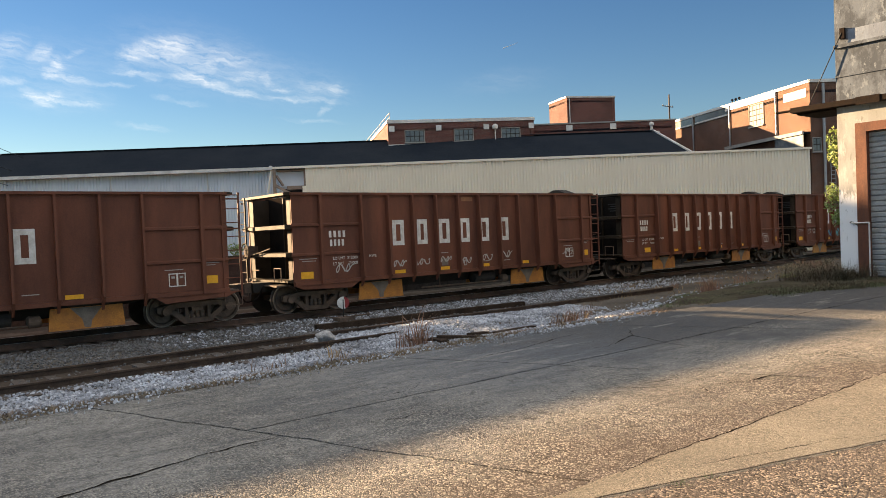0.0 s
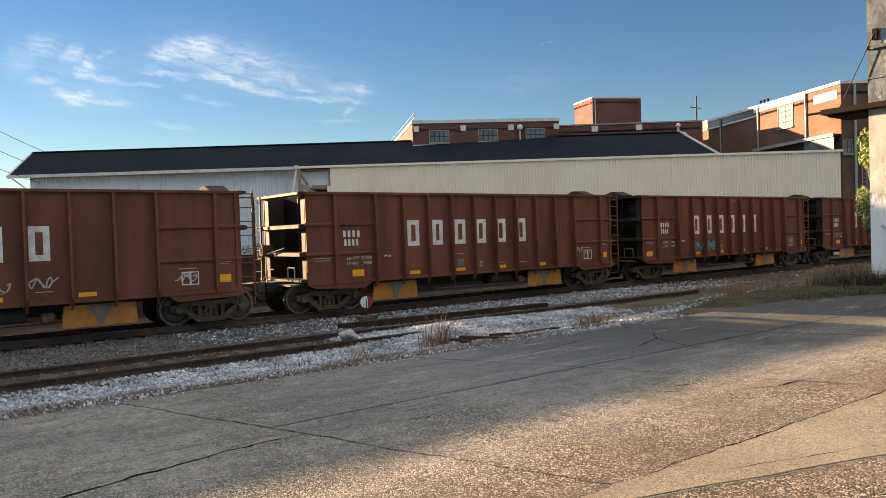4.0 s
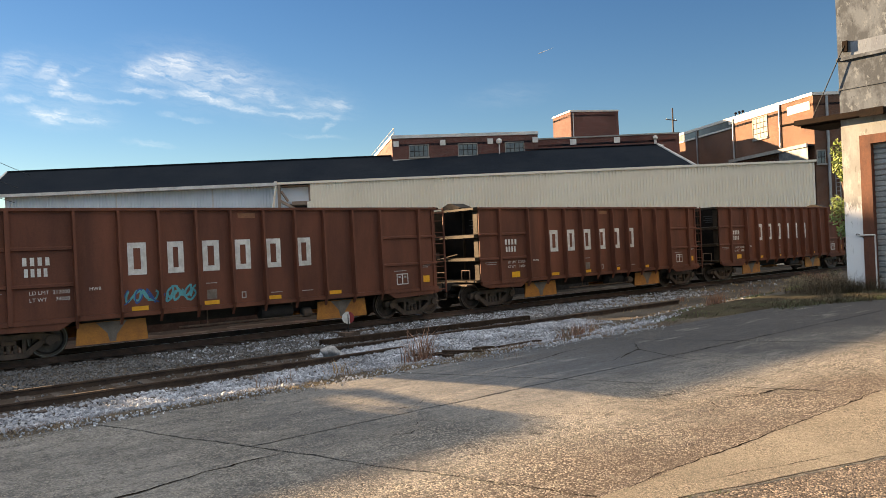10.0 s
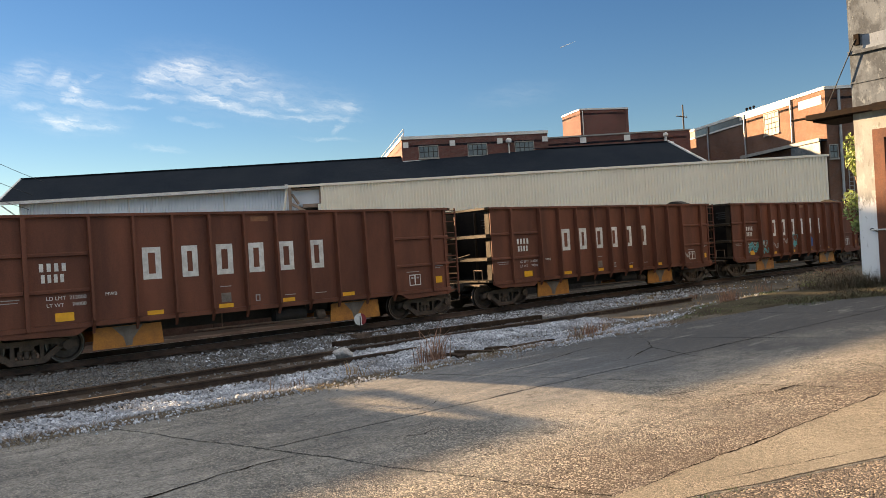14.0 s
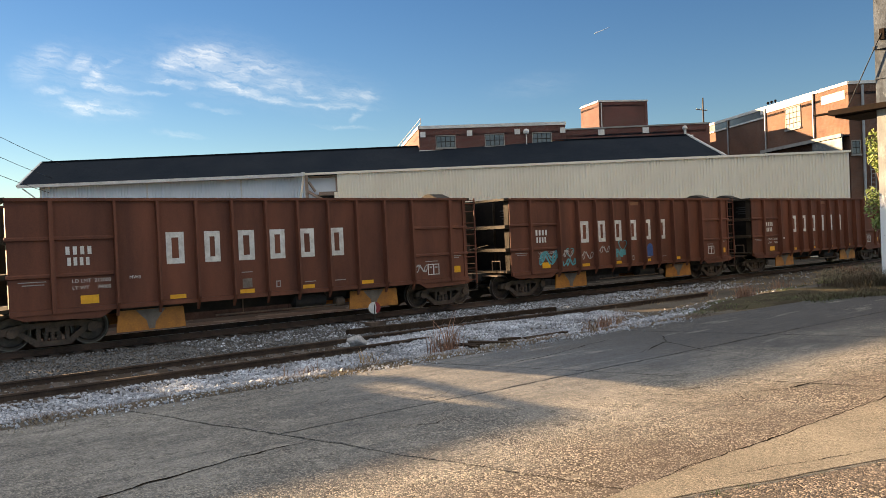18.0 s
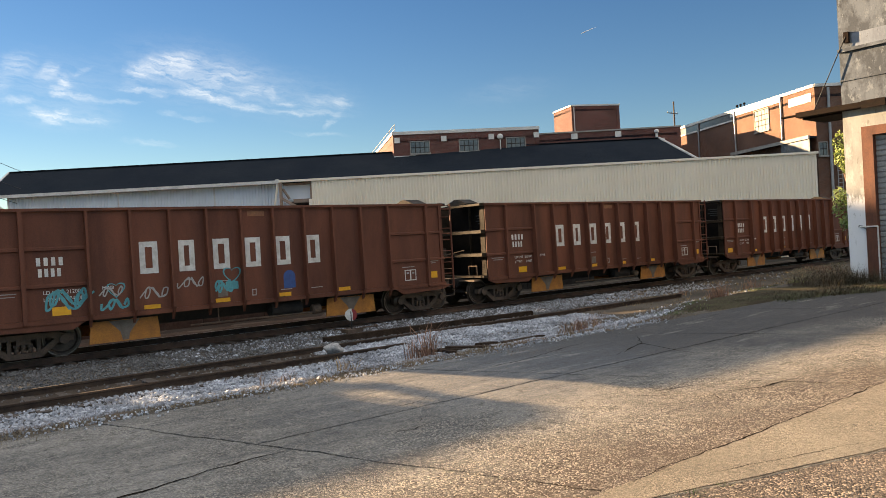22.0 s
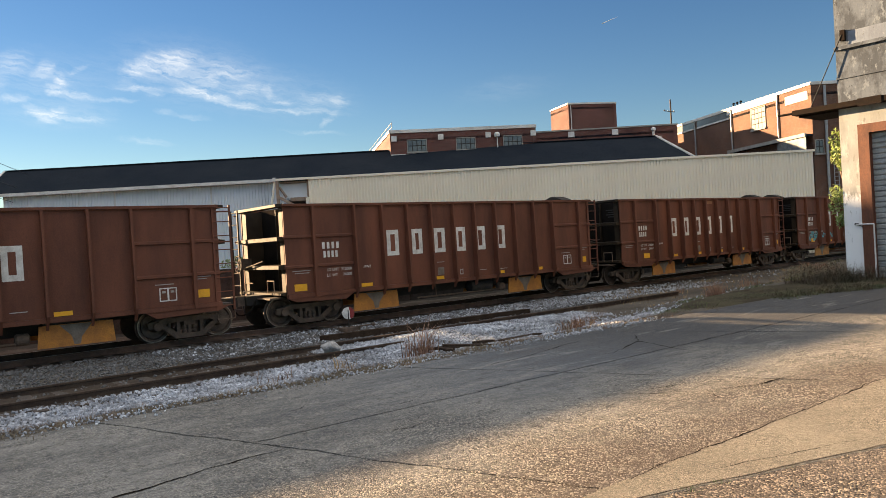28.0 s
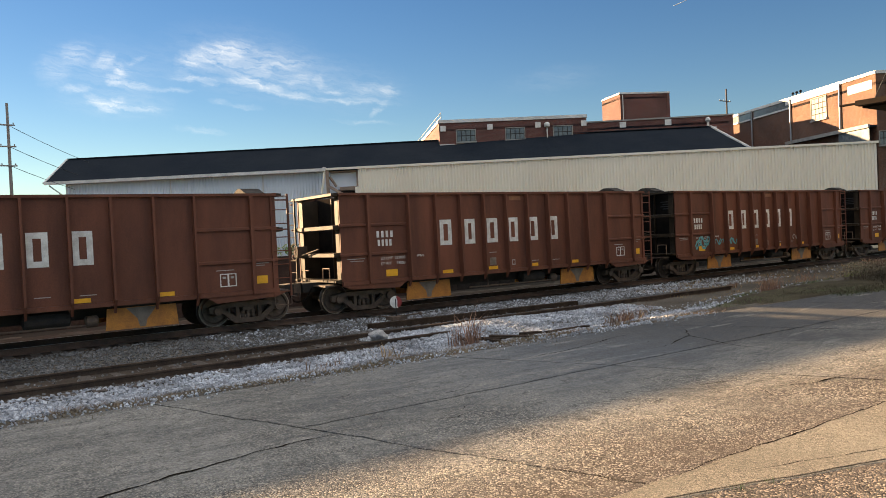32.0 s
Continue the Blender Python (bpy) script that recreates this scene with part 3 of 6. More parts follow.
def kerb_y(x):
    """The broken line between the smooth strip and the rough tarmac."""
    return 2.985 - 0.31 * (max(x, 2.0) - 4.57) + 0.03 * noise.noise((x * 1.7, 0.0, 9.0)) + 0.018 * noise.noise((x * 6.0, 0.0, 9.0))


def slab(base, lo, hi, z, mat):
    bm = bmesh.new()
    prism(bm, lo + hi[::-1], PAVE - 0.16, z, "z")
    part("slab", bm, mat, base)


def ragged(x, y):
    """Where a broken joint really runs, for a point of its straight line."""
    n1 = 0.03 * noise.noise((x * 1.1, y * 1.1, 1.0)) + 0.035 * noise.noise((x * 4.3, y * 4.3, 4.0)) + 0.014 * noise.noise((x * 13, y * 13, 6.0))
    n2 = 0.03 * noise.noise((x * 1.1, y * 1.1, 21.0)) + 0.035 * noise.noise((x * 4.3, y * 4.3, 24.0)) + 0.014 * noise.noise((x * 13, y * 13, 26.0))
    return x + n1, y + n2


def gap(x, y):
    """Half the width of a joint, chipped here and there."""
    return 0.011 + 0.024 * max(0.0, noise.noise((x * 2.1, y * 2.1, 31.0))) + 0.010 * max(0.0, noise.noise((x * 9, y * 9, 35.0)))


def rim(p, q, inward):
    """Points along one ragged side of a slab, set back from the joint."""
    far = max(2, min(90, int(math.dist(p, q) / 0.07)))
    out = []
    for i in range(far):
        x, y = p[0] + (q[0] - p[0]) * i / far, p[1] + (q[1] - p[1]) * i / far
        g = gap(x, y)
        x, y = ragged(x, y)
        out.append((x + inward[0] * g, y + inward[1] * g))
    return out


def build_pavement():
    base = thing("pavement", "old cracked concrete apron with exposed gravel", "pavement", kind="structure")
    order = [2, 0, 1, 3, 4, 5]
    for ya, yb in zip(ROWS, ROWS[1:]):
        cuts = [(-45.0, -45.0)] + [(joint_x(k, ya), joint_x(k, yb)) for k in order] + [(23.62, 23.62)]
        for col, ((a0, a1), (b0, b1)) in enumerate(zip(cuts, cuts[1:])):
            y0, y1 = ya, yb
            if col < 2:
                # the slabs before the first joint run through
                if ya > 4:
                    continue
                y1 = EDGE
                a1, b1 = (-45.0 if col == 0 else joint_x(2, EDGE)), joint_x(2 if col == 0 else 0, EDGE)
            ring = rim((a0, y0), (b0, y0), (0, 1)) + rim((b0, y0), (b1, y1), (-1, 0)) + rim((b1, y1), (a1, y1), (0, -1)) + rim((a1, y1), (a0, y0), (1, 0))
            bm = bmesh.new()
            prism(bm, ring, PAVE - 0.16, PAVE + random.uniform(-0.002, 0.0015), "z")
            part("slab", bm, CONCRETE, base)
    # a smoother strip, then rough tarmac behind a broken edge
    n = 130
    xs = [3.2 + 0.1 * i for i in range(n + 1)] + [23.62]
    hi = [(x, 3.425 + 0.015 * noise.noise((x * 2.3, 0.0, 41.0)) + 0.015 * noise.noise((x * 9.0, 0.0, 43.0))) for x in xs]
    slab(base, [(x, kerb_y(x) + 0.009) for x in xs], hi, PAVE + 0.005, SMOOTH)
    slab(base, [(-45.0, -40.0), (23.62, -40.0)], [(-45.0, 3.33)] + [(x, min(kerb_y(x) - 0.014, 3.33)) for x in xs], PAVE + 0.0035, TARMAC)
    # a pale worn lip along the broken edge
    bm = bmesh.new()
    last = None
    for k in range(190):
        x = 3.6 + 0.05 * k
        y = kerb_y(x) - 0.022
        w = 0.013 + 0.010 * noise.noise((x * 5, 0.0, 51.0)) + 0.008 * noise.noise((x * 17, 0.0, 53.0))
        h = 0.004 + 0.003 * noise.noise((x * 7, 0.0, 55.0))
        row = [bm.verts.new((x, y + d * w, PAVE + 0.003 + v * h)) for d, v in ((0.4, 0.0), (0.2, 1.0), (-0.7, 0.9), (-1.4, 0.0))]
        if last:
            for a, b in ((0, 1), (1, 2), (2, 3)):
                bm.faces.new((last[a], last[b], row[b], row[a]))
        last = row
    part("lip", bm, SMOOTH, base, "pale worn lip along the broken edge")


RAIL = [(-0.07, 0.0), (0.07, 0.0), (0.07, 0.012), (0.012, 0.035), (0.012, 0.125), (0.036, 0.135), (0.036, 0.166), (-0.036, 0.166), (-0.036, 0.135), (-0.012, 0.125), (-0.012, 0.035), (-0.07, 0.012)]


def rail_on(track, y, x0, x1, head, flank=None, drop=0.0):
    bm = bmesh.new()
    prism(bm, [(y + u, v - 0.17 - drop) for u, v in RAIL], x0, x1, "x")
    r = part("rail", bm, flank or RAILSIDE, track)
    bm = bmesh.new()
    box(bm, x0 + 0.01, x1 - 0.01, y - 0.031, y + 0.031, -0.0038 - drop, -drop)
    part("running_surface", bm, head, r, "polished top of the rail")


def ties_on(track, y, x0, x1, step, deep):
    bm = bmesh.new()
    box(bm, -0.11, 0.11, -1.3, 1.3, -0.18, 0.0)
    soften(bm, 0.012)
    first = None
    x = x0
    while x < x1:
        at = pose(x + random.uniform(-0.04, 0.04), y + random.uniform(-0.05, 0.05), -deep + random.uniform(-0.012, 0.008), 0, 0, random.uniform(-1.2, 1.2))
        if first is None:
            first = part("tie", bm, TIE, track, at=at)
        else:
            again(first, track, at)
        x += step


def build_tracks():
    t = thing("main_track", "straight railway track with shiny rails on dark timber ties", "railway track", kind="structure")
    for y in (TRACK_Y - 0.752, TRACK_Y + 0.752):
        rail_on(t, y, -160, 240, RAILHEAD)
    ties_on(t, TRACK_Y, -12, 62, 0.52, 0.165)
    s = thing("siding_track", "disused rusty siding track half buried in ballast", "railway track", kind="structure")
    for y, x1 in ((SIDING_Y - 0.72, 10.8), (SIDING_Y + 0.72, 24.0)):
        rail_on(s, y, -60, x1, SIDINGRAIL, SIDINGRAIL, 0.05)
    ties_on(s, SIDING_Y, -8, 9, 0.55, 0.18)


build_tracks()
build_pavement()


def cinder_strip(x0, x1, y0, y1, label):
    """Dark oily dirt lying on the ground between rails."""
    bm = bmesh.new()
    nx, ny = int((x1 - x0) / 0.5), 6
    rows = [[bm.verts.new((x0 + (x1 - x0) * i / nx, y0 + (y1 - y0) * j / ny, ground_z(x0 + (x1 - x0) * i / nx, y0 + (y1 - y0) * j / ny) + 0.012)) for i in range(nx + 1)] for j in range(ny + 1)]
    for r, q in zip(rows, rows[1:]):
        for i in range(nx):
            bm.faces.new((r[i], r[i + 1], q[i + 1], q[i]))
    solid("cinder_bed", bm, CINDER, label, "track bed", kind="structure", smooth=True)


cinder_strip(-30, 10.2, 14.25, 16.55, "dark oily dirt bed of the siding")
cinder_strip(-30, 70, 20.0, 25.4, "dark oily dirt bed of the main track")



def dirt_drift():
    """Dirt that has drifted over the far corner of the apron, ragged along its rim."""
    bm = bmesh.new()
    rows = []
    for i in range(41):
        x = 15.2 + 0.2 * i
        near = 9.5 - 0.345 * max(0.0, x - 15.4) + 0.18 * noise.noise((x * 1.3, 0.0, 61.0)) + 0.08 * noise.noise((x * 4.1, 0.0, 63.0))
        row = []
        for j in range(15):
            y = near + (max(near + 0.3, 11.0) - near) * j / 14
            low = PAVE if y < EDGE else ground_z(x, y) + 0.02
            z = low - 0.02 + (0.05 + 0.025 * noise.noise((x * 1.9, y * 1.9, 65.0))) * min(j / 3, 1.0) * min(i / 6, 1.0)
            row.append(bm.verts.new((x, y, z)))
        rows.append(row)
    for r, q in zip(rows, rows[1:]):
        for j in range(14):
            bm.faces.new((r[j], q[j], q[j + 1], r[j + 1]))
    solid("dirt_drift", bm, LOAM, "brown dirt drifted over the corner of the concrete", "dirt", kind="structure", smooth=True)


dirt_drift()

# ---- the train ----
POSTS = [-6.04, -4.60, -3.55, -2.55, -1.55, -0.56, 0.42, 1.42, 2.40, 3.42, 4.46, 6.04]
HALF, WIDE, TOP, SILL = 6.98, 1.50, 3.62, 1.0
WHEELS = (-6.91, -5.13, 5.13, 6.91)
TAIL = 6.78           # the trailing end of the sides
PITCH, WHEEL_R = 15.786, 0.457


HOOD = material("dark_hood_steel", (0.06, 0.052, 0.046), (0.04, 0.034, 0.03), rough=0.9, spec=0.1, scale=4, fine=50, bump=0.04)


def build_car():
    """One high-sided gondola: x along the track, rail heads at z = 0."""
    car = thing("gondola_car", "brown high-sided gondola freight car with ribbed sides", "freight car", group="cars of the train")
    for s in (-1, 1):
        bm = bmesh.new()
        box(bm, -HALF, TAIL, s * WIDE - 0.02, s * WIDE + 0.02, SILL, TOP)
        part("side_sheet", bm, BROWN, car)
        bm = bmesh.new()
        box(bm, -HALF - 0.02, TAIL + 0.02, s * WIDE - 0.10, s * WIDE + 0.045, TOP, TOP + 0.07)
        soften(bm, 0.012)
        part("top_chord", bm, BROWN, car)
        bm = bmesh.new()
        box(bm, -HALF, TAIL, s * WIDE - 0.09, s * WIDE + 0.022, SILL - 0.12, SILL - 0.003)
        part("side_sill", bm, BROWN, car)
        first = None
        for i, x in enumerate(POSTS):
            deep = 0.68 if 0 < i < len(POSTS) - 1 else SILL - 0.1
            if 0 < i < len(POSTS) - 1:
                bm = bmesh.new()
                y = s * (WIDE + 0.021)
                prism(bm, [(y, 0.70), (y + s * 0.03, 0.70), (y + s * 0.23, 1.04), (y + s * 0.17, TOP - 0.003), (y, TOP - 0.003)], -0.03, 0.03, "x")
                if first is None:
                    first = part("side_post", bm, BROWN, car, at=pose(x, 0, 0))
                else:
                    bm.free()
                    again(first, car, pose(x, 0, 0))
            else:
                bm = bmesh.new()
                y = s * (WIDE + 0.021)
                prism(bm, [(y, deep), (y + s * 0.14, deep), (y + s * 0.14, TOP - 0.003), (y, TOP - 0.003)], -0.05, 0.05, "x")
                part("side_post", bm, BROWN, car, at=pose(x, 0, 0))
        # two horizontal ribs on each end panel
        for e in (-1, 1):
            for z in (1.80, 2.70):
                for xa, xb in ((6.095, 7.03 if e < 0 else TAIL), (4.64 if e < 0 else 4.50, 5.985)):
                    bm = bmesh.new()
                    y = s * (WIDE + 0.021)
                    prism(bm, [(y, z - 0.05), (y + s * 0.05, z - 0.03), (y + s * 0.05, z + 0.03), (y, z + 0.06)], *sorted((e * xa, e * xb)), "x")
                    part("panel_rib", bm, BROWN, car)
            # bolster web below the sill over the truck
            bm = bmesh.new()
            prism(bm, [(e * 4.7, 0.875), (e * 7.0, 0.875), (e * 6.7, 0.76), (e * 5.0, 0.70)], s * WIDE - 0.06, s * WIDE, "y")
            part("bolster_web", bm, BROWN, car)
    bm = bmesh.new()
    box(bm, -HALF, HALF, -WIDE + 0.03, WIDE - 0.03, 0.99, 1.03)
    part("floor_sheet", bm, UNDER, car)
    bm = bmesh.new()
    prism(bm, [(-1.05, 0.985), (1.05, 0.985), (0.8, 0.55), (-0.8, 0.55)], -3.9, 3.9, "x")
    part("tub", bm, UNDER, car, "grimy sloped tub under the floor")
    bm = bmesh.new()
    box(bm, -7.75, 7.75, -0.33, 0.33, 0.70, 0.985)
    part("centre_sill", bm, UNDER, car)
    # ends: broad corner plates, a deep dark recess between them, ribs across
    for e in (-1, 1):
        end = HALF if e < 0 else TAIL

        def at(a, b):
            return sorted((e * (end + a), e * (end + b)))
        bm = bmesh.new()
        box(bm, *at(-0.62, -0.58), -WIDE + 0.021, WIDE - 0.021, 1.04, TOP + 0.03)
        part("end_sheet", bm, BLACK, car, "black end sheet set deep between the corner plates")
        for y0, y1 in ((-1.42, -1.18), (1.16, WIDE - 0.022)):
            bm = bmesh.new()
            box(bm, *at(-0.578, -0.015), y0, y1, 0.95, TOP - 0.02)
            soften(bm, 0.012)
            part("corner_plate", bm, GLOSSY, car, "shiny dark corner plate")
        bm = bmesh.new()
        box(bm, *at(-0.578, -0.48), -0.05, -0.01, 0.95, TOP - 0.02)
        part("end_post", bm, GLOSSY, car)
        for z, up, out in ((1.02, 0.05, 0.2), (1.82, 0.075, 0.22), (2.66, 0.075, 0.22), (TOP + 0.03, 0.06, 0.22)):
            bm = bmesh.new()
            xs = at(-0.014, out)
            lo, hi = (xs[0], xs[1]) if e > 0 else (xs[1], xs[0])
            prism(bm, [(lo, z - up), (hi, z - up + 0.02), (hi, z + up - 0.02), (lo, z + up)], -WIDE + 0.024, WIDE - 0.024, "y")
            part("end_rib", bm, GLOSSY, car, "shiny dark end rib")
        # worn stencil lines on the black sheet
        for k in range(4):
            bm = bmesh.new()
            z = 3.26 - 0.10 * k
            box(bm, *at(-0.579, -0.577), -0.9, -0.32 - 0.11 * (k % 2), z, z + 0.04)
            part("stencil_bar", bm, DIM, car, "worn grey stencil bar")
        bm = bmesh.new()
        box(bm, *at(0.03, 0.42), -1.2, 1.2, 0.86, 0.915)
        part("end_platform", bm, CAST, car)
        # small pitched hood over the end
        bm = bmesh.new()
        xs = at(-0.5, 0.08)
        prism(bm, [(-0.52, TOP + 0.095), (-0.62, TOP + 0.13), (-0.12, TOP + 0.31), (0.12, TOP + 0.31), (0.62, TOP + 0.13), (0.52, TOP + 0.095)], xs[0], xs[1], "x")
        part("end_hood", bm, HOOD, car, "low pitched hood on the top of the end")
        # ladders: on the near corner of the side and on the far corner of the end
        for s in (-1, 1):
            lx, ly = (e * (end + 0.11), s * (WIDE + 0.05))
            if s * e > 0:
                continue
            lad = new("ladder") if e > 0 else new("end_ladder")
            lad.parent = car
            if e > 0:
                foot, across = Vector((lx, ly, 0)), Vector((0.25, 0, 0))
            else:
                foot, across = Vector((e * (end + 0.34), s * 1.25, 0)), Vector((0, 0.26, 0))
            for w in (-1, 1):
                bm = bmesh.new()
                c = foot + across * w
                box(bm, c.x - 0.025, c.x + 0.025, c.y - 0.022, c.y + 0.022, 0.75, TOP + 0.06)
                part("stile", bm, BROWN if e > 0 else GLOSSY, lad)
            for k in range(8):
                bm = bmesh.new()
                up = Vector((0, 0, 0.88 + 0.39 * k))
                rod(bm, foot - across + up, foot + across + up, 0.015, 6)
                part("rung", bm, BROWN if e > 0 else GLOSSY, lad)
            bm = bmesh.new()
            for w in (-1, 1):
                c = foot + across * w
                rod(bm, (c.x, c.y, 0.75), (c.x, c.y, 0.50), 0.013, 6)
            rod(bm, foot - across + Vector((0, 0, 0.5)), foot + across + Vector((0, 0, 0.5)), 0.013, 6)
            part("sill_step", bm, CAST, car)
            for z in (1.82, 2.66, 3.5):
                bm = bmesh.new()
                if e > 0:
                    box(bm, TAIL - 0.1, foot.x + 0.25, ly - 0.012, ly + 0.03, z - 0.02, z + 0.02)
                else:
                    box(bm, foot.x - 0.02, -HALF - 0.2, s * 1.25 - 0.02, s * 1.25 + 0.02, z - 0.02, z + 0.02)
                part("ladder_bracket", bm, BROWN, car)
        # brake and coupler gear
        bm = bmesh.new()
        box(bm, *sorted((e * 7.2, e * 7.62)), -0.13, 0.13, 0.72, 0.98)
        box(bm, *sorted((e * 7.6, e * 7.95)), -0.19, 0.17, 0.70, 1.0)
        soften(bm, 0.03)
        part("coupler", bm, CAST, car)
        bm = bmesh.new()
        pts = [(e * 7.5, -0.45, 0.85), (e * 7.62, -0.4, 0.58), (e * 7.76, -0.3, 0.45), (e * 7.92, -0.22, 0.42)]
        for p, q in zip(pts, pts[1:]):
            rod(bm, p, q, 0.022, 6)
        part("air_hose", bm, BLACK, car)
    # hand brake: wheel on a gear box, chain rods down to the platform
    bm = bmesh.new()
    for i in range(20):
        p, q = (Vector((-HALF - 0.42, 0.95 + 0.27 * math.cos(a_), 1.95 + 0.27 * math.sin(a_))) for a_ in (i * math.pi / 10, (i + 1) * math.pi / 10))
        rod(bm, p, q, 0.018, 5)
        if i % 4 == 0:
            rod(bm, (-HALF - 0.40, 0.95, 1.95), p, 0.012, 5)
    part("brake_wheel", bm, CAST, car)
    bm = bmesh.new()
    box(bm, -HALF - 0.39, -HALF - 0.02, 0.82, 1.08, 1.78, 2.12)
    soften(bm, 0.02)
    part("brake_gear_box", bm, CAST, car)
    bm = bmesh.new()
    rod(bm, (-HALF - 0.3, 0.85, 1.8), (-HALF - 0.3, -0.6, 2.02), 0.016, 6)
    part("brake_rod", bm, CAST, car)
    for pts in (((-0.3, 0.7, 1.02), (-0.3, 0.7, 1.35), (-0.3, 0.2, 1.35)), ((-0.26, -1.2, 1.02), (-0.26, -1.2, 1.42), (-0.26, -0.75, 1.42), (-0.26, -0.75, 1.02))):
        bm = bmesh.new()
        for p, q in zip(pts, pts[1:]):
            rod(bm, (-HALF + p[0], p[1], p[2]), (-HALF + q[0], q[1], q[2]), 0.016, 6)
        part("grab_iron", bm, DUSTY, car, "bent grab iron")
    # sloped chute plates under the sill on both sides, with a worn bare stripe
    for s in (-1, 1):
        for e in (-1, 1):
            bm = bmesh.new()
            y = s * 1.30
            a, b = (-4.60, -2.84) if e < 0 else (2.20, 4.0)
            m_ = (a + b) / 2
            prism(bm, [(a + 0.05, 0.80), (b - 0.05, 0.80), (b, 0.25), (a, 0.25)], y - 0.02, y + 0.02, "y")
            pl = part("chute_plate", bm, ORANGE, car, "worn orange-painted chute plate")
            bm = bmesh.new()
            prism(bm, [(m_ - 0.40, 0.79), (m_ + 0.36, 0.79), (m_ + 0.10, 0.45), (m_ + 0.07, 0.28), (m_ - 0.08, 0.28), (m_ - 0.13, 0.5)], *sorted((y + s * 0.021, y + s * 0.025)), "y")
            part("scrape", bm, BARE, pl, "bare grey scraped patch")
            bm = bmesh.new()
            box(bm, a + 0.15, b - 0.15, *sorted((s * 0.7, s * 1.27)), 0.60, 0.95)
            part("chute_box", bm, UNDER, car)
    # air tank and pipes under the middle
    bm = bmesh.new()
    turned(bm, [(-0.55, 0.05), (-0.5, 0.2), (0.5, 0.2), (0.55, 0.05)], (0.9, -1.15, 0.63), "x", 16)
    part("air_tank", bm, UNDER, car)
    bm = bmesh.new()
    turned(bm, [(-0.16, 0.1), (-0.12, 0.15), (0.12, 0.15), (0.16, 0.1)], (1.9, -1.2, 0.52), "x", 14)
    part("brake_cylinder", bm, CAST, car)
    bm = bmesh.new()
    rod(bm, (-2.0, -1.25, 0.45), (2.0, -1.25, 0.43), 0.03, 8)
    rod(bm, (-1.2, -1.25, 0.45), (-1.2, -1.25, 0.9), 0.02, 6)
    rod(bm, (1.4, -1.25, 0.43), (1.4, -1.25, 0.9), 0.02, 6)
    part("brake_pipe", bm, CAST, car)
    # trucks
    wheelset = None
    for e in (-1, 1):
        tr = new("truck")
        tr.parent = car
        tr.matrix_basis = pose(e * 6.02, 0, 0)
        for s in (-1, 1):
            bm = bmesh.new()
            y0, y1 = sorted((s * 0.92, s * 1.08))
            prism(bm, [(-1.12, 0.56), (-0.62, 0.66), (0.62, 0.66), (1.12, 0.56), (1.12, 0.40), (0.78, 0.40), (0.60, 0.52), (-0.60, 0.52), (-0.78, 0.40), (-1.12, 0.40)], y0, y1, "y")
            prism(bm, [(-0.80, 0.41), (-0.66, 0.47), (-0.30, 0.20), (0.30, 0.20), (0.66, 0.47), (0.80, 0.41), (0.38, 0.07), (-0.38, 0.07)], y0 + 0.003, y1 - 0.003, "y")
            for px in (-0.36, 0.28):
                box(bm, px, px + 0.09, y0 + 0.006, y1 - 0.006, 0.19, 0.53)
            part("side_frame", bm, CAST, tr, "cast steel truck side frame")
            for k in (-0.15, 0.0, 0.15):
                bm = bmesh.new()
                turned(bm, [(0.0, 0.055), (0.05, 0.068), (0.10, 0.055), (0.15, 0.068), (0.20, 0.055)], (k, s * 1.0, 0.205), "z", 10)
                part("spring", bm, CAST, tr)
            for k in (-0.89, 0.89):
                bm = bmesh.new()
                turned(bm, [(0, 0.12), (0.07, 0.12), (0.10, 0.09)], (k, s * 1.08 if s > 0 else -1.18, WHEEL_R), "y", 14)
                part("bearing_cap", bm, CAST, tr)
        bm = bmesh.new()
        box(bm, -0.16, 0.16, -1.06, 1.06, 0.41, 0.515)
        box(bm, -0.3, 0.3, -0.35, 0.35, 0.515, 0.70)
        part("bolster", bm, CAST, tr)
    for x in WHEELS:
        ws = new("wheelset")
        ws.parent = car
        ws.matrix_basis = pose(x, 0, WHEEL_R)
        if wheelset is None:
            bm = bmesh.new()
            rod(bm, (0, -1.05, 0), (0, 1.05, 0), 0.08, 12)
            parts = [part("axle", bm, CAST, ws)]
            for s in (-1, 1):
                bm = bmesh.new()
                turned(bm, [(s * 0.68, 0.485), (s * 0.715, 0.485), (s * 0.725, 0.457), (s * 0.81, 0.452), (s * 0.81, 0.375), (s * 0.77, 0.34), (s * 0.77, 0.17), (s * 0.83, 0.13), (s * 0.83, 0.09)], (0, 0, 0), "y", 36)
                parts.append(part("wheel", bm, WHEEL, ws, "steel wheel"))
                bm = bmesh.new()
                rim = [(s * 0.8115, 0.451), (s * 0.8115, 0.425)]
                ring = []
                for w, r in rim:
                    ring.append([bm.verts.new((r * math.cos(2 * math.pi * i / 36), w, r * math.sin(2 * math.pi * i / 36))) for i in range(36)])
                for i in range(36):
                    j = (i + 1) % 36
                    bm.faces.new((ring[0][i], ring[0][j], ring[1][j], ring[1][i]))
                parts.append(part("rim_face", bm, TREAD, ws, "bright polished rim"))
            wheelset = parts
        else:
            for p in wheelset:
                again(p, ws, pose(0, 0, 0))
    return car


